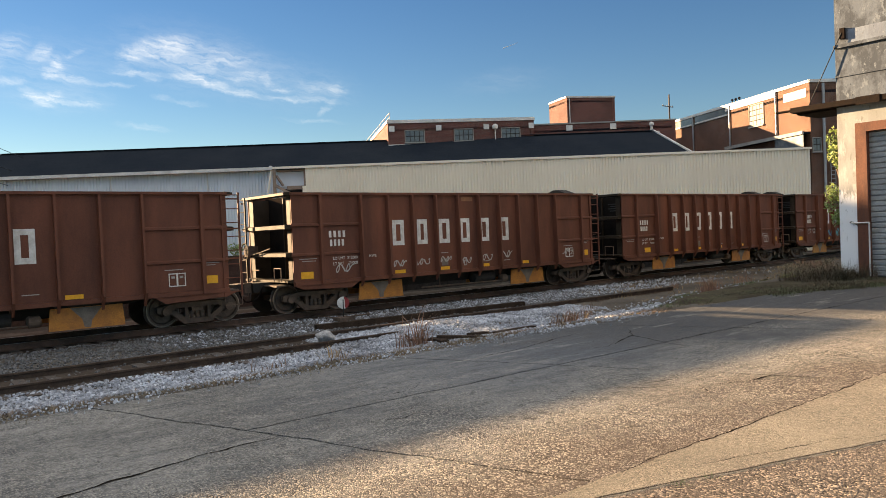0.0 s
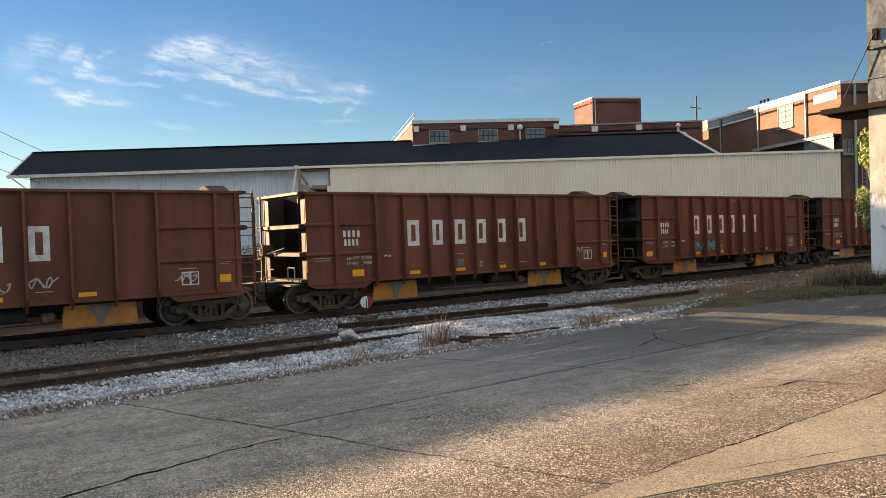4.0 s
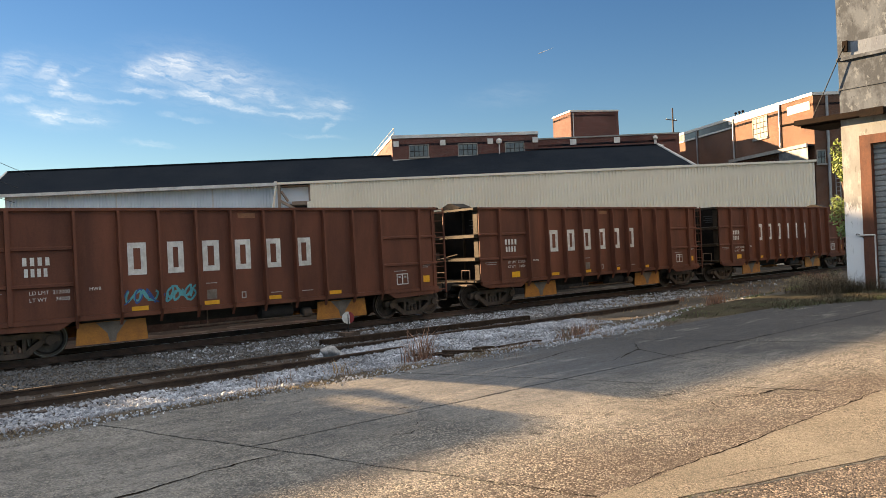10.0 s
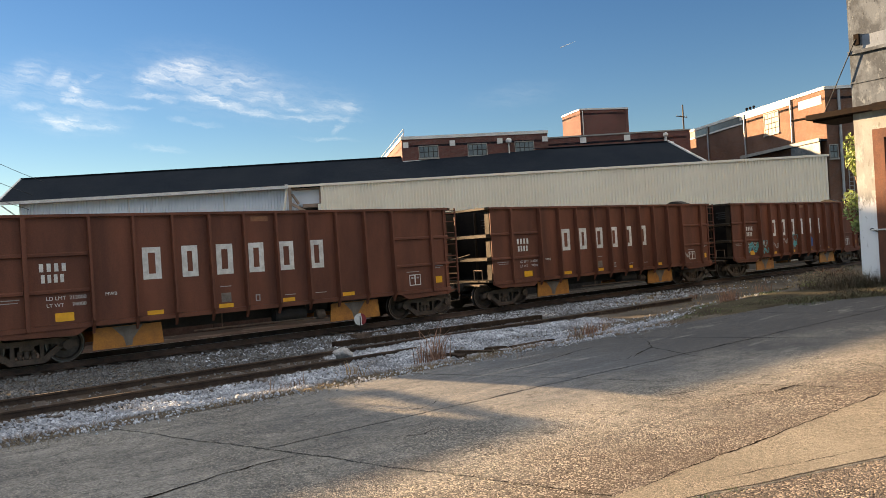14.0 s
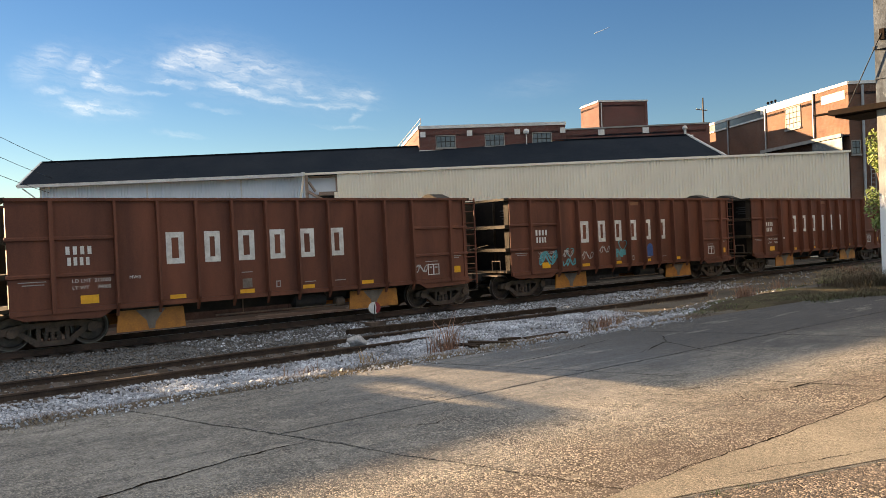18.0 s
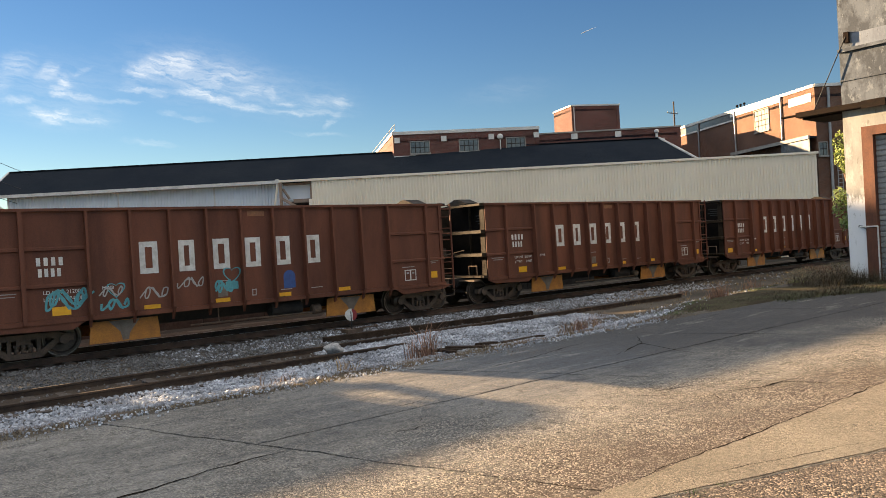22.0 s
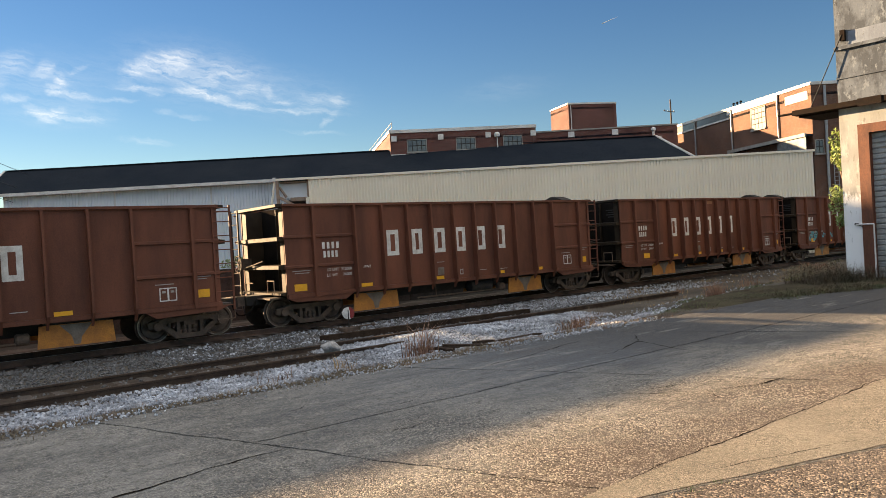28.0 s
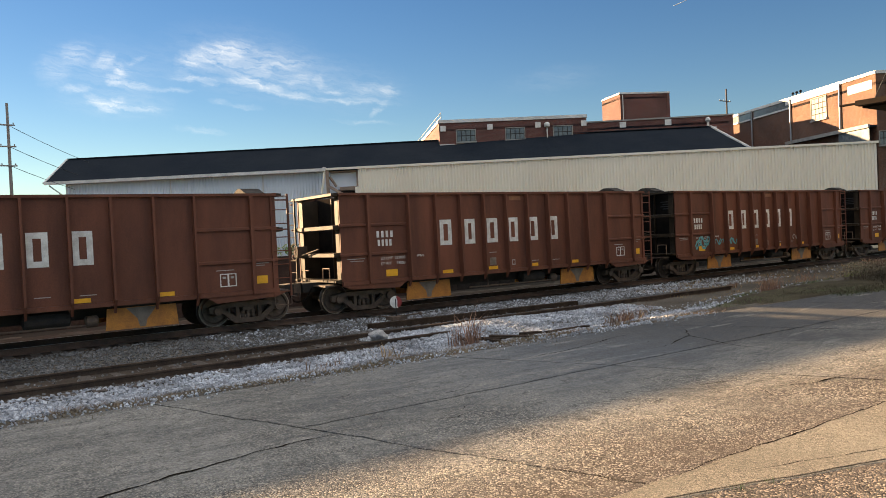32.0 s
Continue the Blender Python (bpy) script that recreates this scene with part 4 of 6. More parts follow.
def frame_mark(bm, x0, x1, z0, z1, y, w):
    """A flat upright rectangular ring of stroke w."""
    ring = []
    for yy in (y - 0.004, y):
        ring.append([bm.verts.new((x, yy, z)) for x, z in ((x0, z0), (x1, z0), (x1, z1), (x0, z1))] + [bm.verts.new((x, yy, z)) for x, z in ((x0 + w, z0 + w), (x1 - w, z0 + w), (x1 - w, z1 - w), (x0 + w, z1 - w))])
    for i in range(4):
        j = (i + 1) % 4
        for r in ring:
            bm.faces.new((r[i], r[j], r[4 + j], r[4 + i]))
        for k in (0, 4):
            bm.faces.new((ring[0][k + i], ring[0][k + j], ring[1][k + j], ring[1][k + i]))


SIDE = -(WIDE + 0.0225)


def flat_mark(car, name, mat, x0, x1, z0, z1, label="", stroke=0.0):
    """One painted bar on the near side, or a ring where it has a stroke."""
    bm = bmesh.new()
    if stroke:
        frame_mark(bm, x0, x1, z0, z1, SIDE, stroke)
    else:
        box(bm, x0, x1, SIDE - 0.004, SIDE, z0, z1)
    return part(name, bm, mat, car, label)


def markings(car):
    """Painted marks on the near side: lettering as plain ring-shaped blocks of its size."""
    for x, w in ((-3.33, 0.47), (-2.31, 0.43), (-1.36, 0.47), (-0.42, 0.46), (0.51, 0.47), (1.51, 0.46)):
        flat_mark(car, "painted_mark", WHITE, x, x + w, 1.95, 2.79, "tall white painted block mark", 0.145)
    for k in range(4):
        flat_mark(car, "stencil_mark", WHITE, -5.73 + 0.165 * k, -5.64 + 0.165 * k, 2.30, 2.50)
        flat_mark(car, "stencil_mark", WHITE, -5.70 + 0.140 * k, -5.62 + 0.140 * k, 2.03, 2.23)
    for x0, x1, z in ((-6.78, -6.18, 1.66), (-6.70, -6.22, 1.59), (6.14, 6.52, 1.72), (6.14, 6.40, 1.66), (5.0, 5.5, 1.58), (1.62, 2.0, 1.19), (0.62, 0.98, 1.21), (-1.30, -0.98, 1.60)):
        flat_mark(car, "small_stencil", CHALKY, x0, x1, z, z + 0.022)
    for x0, x1 in ((5.10, 5.335), (5.325, 5.56)):
        flat_mark(car, "test_panel_box", WHITE, x0, x1, 1.14, 1.50, "white outlined stencil box", 0.028)
        flat_mark(car, "small_stencil", CHALKY, x0 + 0.07, x1 - 0.07, 1.36, 1.42)
    flat_mark(car, "reflector", YELLOW, 6.14, 6.46, 1.16, 1.38, "yellow reflector plate")
    flat_mark(car, "data_plate", BARE, -1.28, -1.00, 1.17, 1.43, "small grey data plate")
    flat_mark(car, "data_plate", CHALKY, -0.28, -0.14, 1.12, 1.31, "", 0.03)
    return car


def scribble(car, x, z, size, mat, seed, y=-(WIDE + 0.0275)):
    """A sprayed scrawl of loops, with no words in it."""
    rng = random.Random(seed)
    bm = bmesh.new()
    pts = []
    a = rng.uniform(0, 6)
    for k in range(16):
        f = k / 15
        a += rng.uniform(0.9, 1.6)
        pts.append((x + size * (f * 1.1 + 0.22 * math.cos(a)), z + size * 0.5 * (0.5 + 0.5 * math.sin(a * 1.3 + f))))
    fine = []
    for i in range(len(pts) - 1):
        p0, p1, p2, p3 = (Vector(pts[min(max(j, 0), len(pts) - 1)]) for j in (i - 1, i, i + 1, i + 2))
        for k in range(6):
            f = k / 6
            fine.append(0.5 * (2 * p1 + (p2 - p0) * f + (2 * p0 - 5 * p1 + 4 * p2 - p3) * f * f + (3 * p1 - p0 - 3 * p2 + p3) * f ** 3))
    last = None
    for i, p in enumerate(fine):
        d = fine[min(i + 1, len(fine) - 1)] - fine[max(i - 1, 0)]
        nrm = Vector((-d.y, d.x)).normalized() * (0.027 if mat is TEAL else 0.017)
        yy = y - 0.00002 * i
        pair = (bm.verts.new((p.x + nrm.x, yy, p.y + nrm.y)), bm.verts.new((p.x - nrm.x, yy, p.y - nrm.y)))
        if last:
            bm.faces.new((last[0], pair[0], pair[1], last[1]))
        last = pair
    part("scrawl", bm, mat, car, "sprayed scrawl of thin loops")


# where the middle of car 0 stands along the track, every two seconds
STAND = (17.38, 9.25, 1.25, -6.76, -14.75, -22.69, -30.58, -38.43, -46.24, -54.06, -61.95, -69.82, -77.73, -85.64, -93.50, -101.32, -109.08)


def train_x(k, t):
    i = min(int(t / 2), len(STAND) - 2)
    f = t / 2 - i
    return STAND[i] + (STAND[i + 1] - STAND[i]) * f + PITCH * k


CARS = []
_first = markings(build_car())
_first.matrix_basis = pose(train_x(-2, 0), TRACK_Y, 0)
CARS.append(_first)
for k in range(-1, 12):
    CARS.append(copy_thing(_first, pose(train_x(k, 0), TRACK_Y, 0)))

# ---- buildings beyond the tracks ----
U, N = Vector((0.7965, -0.6046, 0)), Vector((0.6046, 0.7965, 0))     # along and away from the long sheds
SHED = Matrix(((U.x, N.x, 0, 0), (U.y, N.y, 0, 0), (0, 0, 1, 0), (0, 0, 0, 1)))   # (along, away, up) to the world


def corrugated(bm, s0, s1, d, z0, z1, step=0.3, deep=0.075):
    """A sheet with upright trapezoid ribs, facing -d."""
    xs = []
    s = s0
    while s < s1 - step:
        xs += [(s, 0), (s + step * 0.5, 0), (s + step * 0.58, -deep), (s + step * 0.9, -deep)]
        s += step
    xs.append((s1, 0))
    lo = [bm.verts.new(SHED @ Vector((a, d + b, z0))) for a, b in xs]
    hi = [bm.verts.new(SHED @ Vector((a, d + b, z1))) for a, b in xs]
    for i in range(len(xs) - 1):
        bm.faces.new((lo[i], lo[i + 1], hi[i + 1], hi[i]))
    back = [bm.verts.new(SHED @ Vector((a, d + 0.12, z))) for a, z in ((s0, z0), (s1, z0), (s1, z1), (s0, z1))]
    bm.faces.new(back)


def shed_box(bm, s0, s1, d0, d1, z0, z1):
    box(bm, s0, s1, d0, d1, z0, z1, SHED)


def build_sheds():
    cream = thing("cream_warehouse_wing", "long cream corrugated steel wing of a warehouse", "warehouse")
    bm = bmesh.new()
    corrugated(bm, -8.7, 31.0, 57.66, -0.4, 7.75, 0.24)
    part("wall", bm, CREAM, cream)
    bm = bmesh.new()
    shed_box(bm, -11.2, 31.1, 57.50, 57.80, 7.752, 7.92)
    part("gutter", bm, CREAM, cream)
    bm = bmesh.new()
    shed_box(bm, -11.1, 31.0, 57.82, 61.3, 7.70, 7.78)
    part("roof", bm, ROOFING, cream)
    bm = bmesh.new()
    shed_box(bm, 30.9, 31.0, 57.75, 60.9, -0.4, 7.69)
    part("end_wall", bm, CREAM, cream)

    white = thing("pale_warehouse", "long pale corrugated steel warehouse with a dark pitched roof", "warehouse")
    bm = bmesh.new()
    corrugated(bm, -34.3, 21.3, 62.0, -0.4, 8.25, 0.26)
    part("wall", bm, PALE, white)
    bm = bmesh.new()
    shed_box(bm, -36.0, 22.8, 61.33, 61.49, 8.04, 8.30)
    part("gutter", bm, TRIMWHITE, white)
    for k in range(11):
        bm = bmesh.new()
        s = -34.25 + 5.28 * k
        shed_box(bm, s, s + 0.11, 61.86, 61.92, -0.3, 8.0)
        part("cover_strip", bm, PALE, white, "upright cover strip over a panel joint")
    for s in (-34.35, 21.3):
        bm = bmesh.new()
        prism(bm, [(62.1, -0.4), (70.6, -0.4), (70.6, 8.25), (66.35, 10.45), (62.1, 8.25)], s, s + 0.1, "x")
        bm.transform(SHED)
        part("gable_wall", bm, PALE, white)
    for d, lo, hi in ((61.5, -36.0, 22.9), (71.2, -36.9, 21.0)):
        bm = bmesh.new()
        ring = [(lo, d, 8.20), (hi, d, 8.20), (21.35, 66.35, 10.74), (-36.55, 66.35, 10.74)]
        top = [bm.verts.new(SHED @ Vector(v)) for v in ring]
        low = [bm.verts.new(SHED @ Vector((a, b, c - 0.14))) for a, b, c in ring]
        bm.faces.new(top)
        bm.faces.new(low[::-1])
        for i in range(4):
            bm.faces.new((top[i], low[i], low[(i + 1) % 4], top[(i + 1) % 4]))
        part("roof_slope", bm, ROOFING, white)


build_sheds()


def walls(name, mat, parent, corners, z0, z1, thick=0.35, label=""):
    """Upright walls along a closed outline, each a mesh with brick courses."""
    made = []
    k = len(corners)
    for i in range(k):
        p, q = Vector((*corners[i], 0)), Vector((*corners[(i + 1) % k], 0))
        way = (q - p).normalized()
        inn = Vector((-way.y, way.x, 0)) * thick
        bm = bmesh.new()
        prism(bm, [(p.x, p.y), (q.x - way.x * 0.002, q.y - way.y * 0.002), (q.x + inn.x - way.x * thick, q.y + inn.y - way.y * thick), (p.x + inn.x, p.y + inn.y)], z0, z1, "z")
        ob = part(name, bm, mat, parent, label)
        wall_uv(ob.data)
        made.append(ob)
    return made


def flat_roof(parent, corners, z):
    bm = bmesh.new()
    prism(bm, corners, z - 0.2, z, "z")
    part("roof", bm, ROOFING, parent)


def coping(parent, corners, z, wide=0.22, high=0.28, mat=None):
    k = len(corners)
    for i in range(k):
        p, q = Vector((*corners[i], 0)), Vector((*corners[(i + 1) % k], 0))
        way = (q - p).normalized()
        out = Vector((way.y, -way.x, 0)) * 0.08
        inn = Vector((-way.y, way.x, 0)) * wide * 2
        bm = bmesh.new()
        prism(bm, [(p.x + out.x, p.y + out.y), (q.x + out.x, q.y + out.y), (q.x + inn.x, q.y + inn.y), (p.x + inn.x, p.y + inn.y)], z + 0.002, z + high, "z")
        part("coping", bm, mat or TRIMWHITE, parent, "white stone coping")


def along(p, q, f, out=0.0):
    p, q = Vector((*p, 0)), Vector((*q, 0))
    way = (q - p).normalized()
    o = Vector((way.y, -way.x, 0)) * out
    v = p + (q - p) * f + o
    return (v.x, v.y)


MAIN = [(37.5, 53.5), (48.5, 46.4), (62.0, 73.0), (51.0, 80.1)]
BACK = [(48.6, 49.9), (60.9, 40.1), (74.0, 58.0), (62.0, 67.0)]
BLOCK = [(59.2, 51.8), (63.9, 49.3), (65.3, 53.2), (60.6, 55.6)]
WING = [(70.05, 47.6), (59.6, 27.1), (76.5, 14.8), (87.0, 35.0)]


def build_brick():
    main = thing("brick_factory", "red brick factory block with white coping", "factory")
    walls("wall", BRICK, main, MAIN, -0.4, 12.1)
    flat_roof(main, MAIN, 11.6)
    coping(main, MAIN, 12.1)
    back = thing("brick_factory_annex", "lower red brick annex of the factory", "factory")
    walls("wall", BRICK, back, BACK, -0.4, 12.0)
    flat_roof(back, BACK, 11.5)
    coping(back, BACK, 12.0, 0.2, 0.13, DULLWHITE)
    tower = thing("brick_stair_tower", "square red brick stair tower on the factory roof", "tower")
    walls("wall", BRICK, tower, BLOCK, 11.5, 15.89)
    flat_roof(tower, BLOCK, 15.6)
    coping(tower, BLOCK, 15.89, 0.15, 0.17)
    wing = thing("brick_factory_wing", "tall sunlit red brick factory wing", "factory")
    walls("wall", BRICK_TAN, wing, WING, -0.4, 13.0)
    flat_roof(wing, WING, 12.4)
    coping(wing, WING, 13.0, 0.2, 0.24)


build_brick()

# ---- the stuccoed building beside the apron ----
def build_corner():
    b = thing("stucco_building", "weathered grey stucco building with a whitewashed base", "building")
    x = 23.7
    # front wall with the doorway, in pieces round the opening
    for nm, mat, y0, y1, z0, z1 in (("wall_pier", WHITEWASH, 9.46, 9.98, PAVE - 0.1, 5.62), ("wall_lintel", WHITEWASH, 5.2, 9.459, 5.08, 5.62), ("wall_pier", WHITEWASH, -9.0, 5.2, PAVE - 0.1, 5.62), ("upper_wall", STUCCO, -9.0, 9.98, 5.62, 12.5)):
        bm = bmesh.new()
        box(bm, x, x + 0.35, y0, y1, z0, z1)
        part(nm, bm, mat, b)
    bm = bmesh.new()
    box(bm, x + 0.352, x + 18, 9.63, 9.98, PAVE - 0.9, 12.5)
    part("side_wall", bm, STUCCO, b)
    bm = bmesh.new()
    box(bm, x - 0.004, x - 0.0005, -2.0, 9.6, 7.52, 7.92)
    part("painted_band", bm, BLUEWASH, b, "faded blue painted band")
    bm = bmesh.new()
    box(bm, x + 0.352, x + 18, -9.0, 9.62, 12.2, 12.5)
    part("roof", bm, ROOFING, b)
    door = thing("roller_door", "closed white corrugated roller door in a rust-red frame", "door")
    for k in range(27):
        bm = bmesh.new()
        z = PAVE + 0.01 + 0.16 * k
        prism(bm, [(x + 0.20, z), (x + 0.165, z + 0.03), (x + 0.165, z + 0.12), (x + 0.20, z + 0.157)], 5.45, 9.15, "y")
        part("slat", bm, GALV, door)
    for y0, y1 in ((9.15, 9.458), (5.201, 5.45)):
        bm = bmesh.new()
        box(bm, x - 0.04, x + 0.2, y0, y1, PAVE, 5.078)
        soften(bm, 0.01)
        part("jamb", bm, DOORRED, door)
    bm = bmesh.new()
    box(bm, x - 0.04, x + 0.2, 5.452, 9.148, 4.81, 5.078)
    part("head", bm, DOORRED, door)
    awn = thing("canopy", "rusty steel canopy hung from the stucco wall by a rod", "canopy")
    bm = bmesh.new()
    box(bm, x - 0.32, x - 0.002, -4.0, 11.25, 5.63, 5.79)
    part("fascia", bm, CANOPY, awn)


build_corner()

# ---- details of the buildings ----
def wall_frame(p, q):
    """(along, out, up) on the wall from p to q, to the world; out is to the right of the way."""
    p, q = Vector((*p, 0)), Vector((*q, 0))
    w = (q - p).normalized()
    o = Vector((w.y, -w.x, 0))
    return Matrix(((w.x, o.x, 0, p.x), (w.y, o.y, 0, p.y), (0, 0, 1, 0), (0, 0, 0, 1)))


def wall_part(name, mat, parent, m, s0, s1, o0, o1, z0, z1, label=""):
    bm = bmesh.new()
    box(bm, s0, s1, o0, o1, z0, z1, m)
    return part(name, bm, mat, parent, label)


def window(parent, m, s0, s1, z0, z1, cols, rows, pane=None):
    """A steel window standing a little proud of the brickwork, with its sill, frame and panes."""
    w = wall_part("window", UNDER, parent, m, s0, s1, 0.003, 0.02, z0, z1, "multi-pane steel factory window")
    wall_part("sill", DULLWHITE, w, m, s0 - 0.1, s1 + 0.1, 0.003, 0.16, z0 - 0.14, z0 - 0.003)
    g = 0.035
    for i in range(cols):
        for j in range(rows):
            a, b = s0 + (s1 - s0) * i / cols, s0 + (s1 - s0) * (i + 1) / cols
            c, d = z0 + (z1 - z0) * j / rows, z0 + (z1 - z0) * (j + 1) / rows
            wall_part("pane", pane or GLASS, w, m, a + g, b - g, 0.021, 0.032, c + g, d - g)
    wall_part("frame", DULLWHITE, w, m, s0 - 0.06, s0, 0.003, 0.07, z0, z1)
    wall_part("frame", DULLWHITE, w, m, s1, s1 + 0.06, 0.003, 0.07, z0, z1)
    wall_part("frame", DULLWHITE, w, m, s0 - 0.06, s1 + 0.06, 0.003, 0.07, z1 + 0.002, z1 + 0.07)


def named(name):
    return bpy.data.objects[name]


def detail_brick():
    main, back, wing, tower = named("brick_factory"), named("brick_factory_annex"), named("brick_factory_wing"), named("brick_stair_tower")
    m = wall_frame(MAIN[0], MAIN[1])
    for s in (1.52, 5.88, 10.12):
        window(main, m, s, s + 1.64, 10.43, 11.42, 4, 2)
    for s in (0.10, 4.25, 8.51, 12.60):
        wall_part("vent_block", TRIMWHITE, main, m, s, s + 0.48, 0.003, 0.06, 11.38, 11.86, "pale concrete vent block")
    wall_part("flashing", TRIMWHITE, main, m, 0.0, 13.1, 0.003, 0.07, 10.05, 10.24, "white flashing along the roof")
    bm = bmesh.new()
    rod(bm, m @ Vector((9.52, 0.18, 10.2)), m @ Vector((9.52, 0.18, 11.35)), 0.05, 8)
    turned(bm, [(0.0, 0.10), (0.08, 0.24), (0.30, 0.27), (0.42, 0.2), (0.50, 0.05)], m @ Vector((9.52, 0.18, 11.33)), "z", 14)
    part("vent_pipe", bm, TRIMWHITE, main, "white capped vent pipe")
    # handrail along the flank of the roof
    ms = wall_frame(MAIN[3], MAIN[0])
    length = (Vector(MAIN[0]) - Vector(MAIN[3])).length
    rail = new("handrail")
    rail.parent = main
    for z in (12.75, 13.15):
        bm = bmesh.new()
        rod(bm, ms @ Vector((1.0, -0.3, z)), ms @ Vector((length - 0.6, -0.3, z)), 0.03, 6)
        part("rail_bar", bm, GALV, rail)
    for k in range(9):
        bm = bmesh.new()
        s = 1.0 + (length - 1.6) * k / 8
        rod(bm, ms @ Vector((s, -0.3, 12.38)), ms @ Vector((s, -0.3, 13.15)), 0.03, 6)
        part("rail_post", bm, GALV, rail)
    m = wall_frame(BACK[0], BACK[1])
    for s in (5.49, 9.59):
        wall_part("vent_block", TRIMWHITE, back, m, s, s + 0.58, 0.003, 0.06, 11.4, 11.92, "pale concrete vent block")
    wall_part("flashing", TRIMWHITE, back, m, 2.6, 14.2, 0.003, 0.08, 10.85, 11.05, "white flashing along the roof")
    bm = bmesh.new()
    rod(bm, m @ Vector((13.4, 0.25, 10.9)), m @ Vector((13.4, 0.25, 11.5)), 0.12, 8)
    turned(bm, [(0.0, 0.12), (0.1, 0.24), (0.3, 0.2), (0.4, 0.05)], m @ Vector((13.4, 0.25, 11.5)), "z", 12)
    part("vent_pipe", bm, TRIMWHITE, back, "white vent pipe")
    bm = bmesh.new()
    mt = wall_frame(BLOCK[0], BLOCK[1])
    rod(bm, mt @ Vector((0.25, 0.06, 11.6)), mt @ Vector((0.25, 0.06, 15.8)), 0.05, 6)
    part("conduit", bm, TRIMWHITE, tower)
    # the sunlit wing
    m = wall_frame(WING[0], WING[1])
    window(wing, m, 15.3, 17.25, 10.64, 12.45, 4, 4, DULLWHITE)
    wall_part("painted_panel", TRIMWHITE, wing, m, 19.9, 22.62, 0.003, 0.03, 11.95, 12.62, "white painted panel")
    wall_part("parapet_band", TRIMWHITE, wing, m, 11.6, 18.9, 0.003, 0.05, 12.62, 12.998, "white painted parapet band")
    for s in (6.07, 12.35, 19.0):
        bm = bmesh.new()
        rod(bm, m @ Vector((s, 0.10, 7.0)), m @ Vector((s, 0.10, 13.05)), 0.075, 8)
        part("downpipe", bm, GALV, wing, "grey downpipe")
    for a, b in ((1.0, 5.8), (6.4, 12.0)):
        wall_part("clerestory", GLASS, wing, m, a, b, 0.003, 0.04, 12.35, 12.95, "dull glazed strip under the parapet")
        wall_part("clerestory_sill", TRIMWHITE, wing, m, a, b, 0.003, 0.10, 12.2, 12.347)
    wall_part("lower_fascia", DULLWHITE, wing, m, 12.4, 22.98, 0.6, 0.75, 8.95, 9.22, "white fascia of the lean-to roof")
    wall_part("lower_roof", ROOFING, wing, m, 12.4, 22.98, 0.003, 0.598, 9.0, 9.15)
    wall_part("lower_glazing", GLASS, wing, m, 19.4, 22.9, 0.55, 0.598, 7.8, 8.94, "dull glazed strip")
    # three small capped vents standing on the coping
    for k in range(3):
        bm = bmesh.new()
        p = m @ Vector((12.5 + 0.55 * k, -0.15, 13.24))
        rod(bm, p, p + Vector((0, 0, 0.24)), 0.05, 8)
        turned(bm, [(0.0, 0.06), (0.05, 0.13), (0.16, 0.10), (0.2, 0.03)], p + Vector((0, 0, 0.2)), "z", 10)
        part("roof_vent", bm, BLACK, wing, "small dark capped vent")
    # the shaded face towards the tracks
    m = wall_frame(WING[1], WING[2])
    bm = bmesh.new()
    rod(bm, m @ Vector((1.02, 0.14, 0.0)), m @ Vector((1.02, 0.14, 12.9)), 0.11, 8)
    part("downpipe", bm, GALV, wing, "grey downpipe")
    lad = new("wall_ladder")
    lad.parent = wing
    for s in (1.42, 1.78):
        bm = bmesh.new()
        rod(bm, m @ Vector((s, 0.25, 1.0)), m @ Vector((s, 0.25, 8.2)), 0.03, 6)
        part("stile", bm, GALV, lad)
    for k in range(22):
        bm = bmesh.new()
        rod(bm, m @ Vector((1.42, 0.25, 1.2 + 0.32 * k)), m @ Vector((1.78, 0.25, 1.2 + 0.32 * k)), 0.02, 6)
        part("rung", bm, GALV, lad)
    for k in range(7):
        window(wing, m, 3.2 + 2.7 * k, 4.9 + 2.7 * k, 10.4, 12.3, 3, 3)
        window(wing, m, 3.2 + 2.7 * k, 4.9 + 2.7 * k, 6.4, 8.6, 3, 3)
        window(wing, m, 3.2 + 2.7 * k, 4.9 + 2.7 * k, 2.4, 4.6, 3, 3)
    window(wing, m, 0.15, 0.75, 7.6, 8.6, 2, 2)


detail_brick()


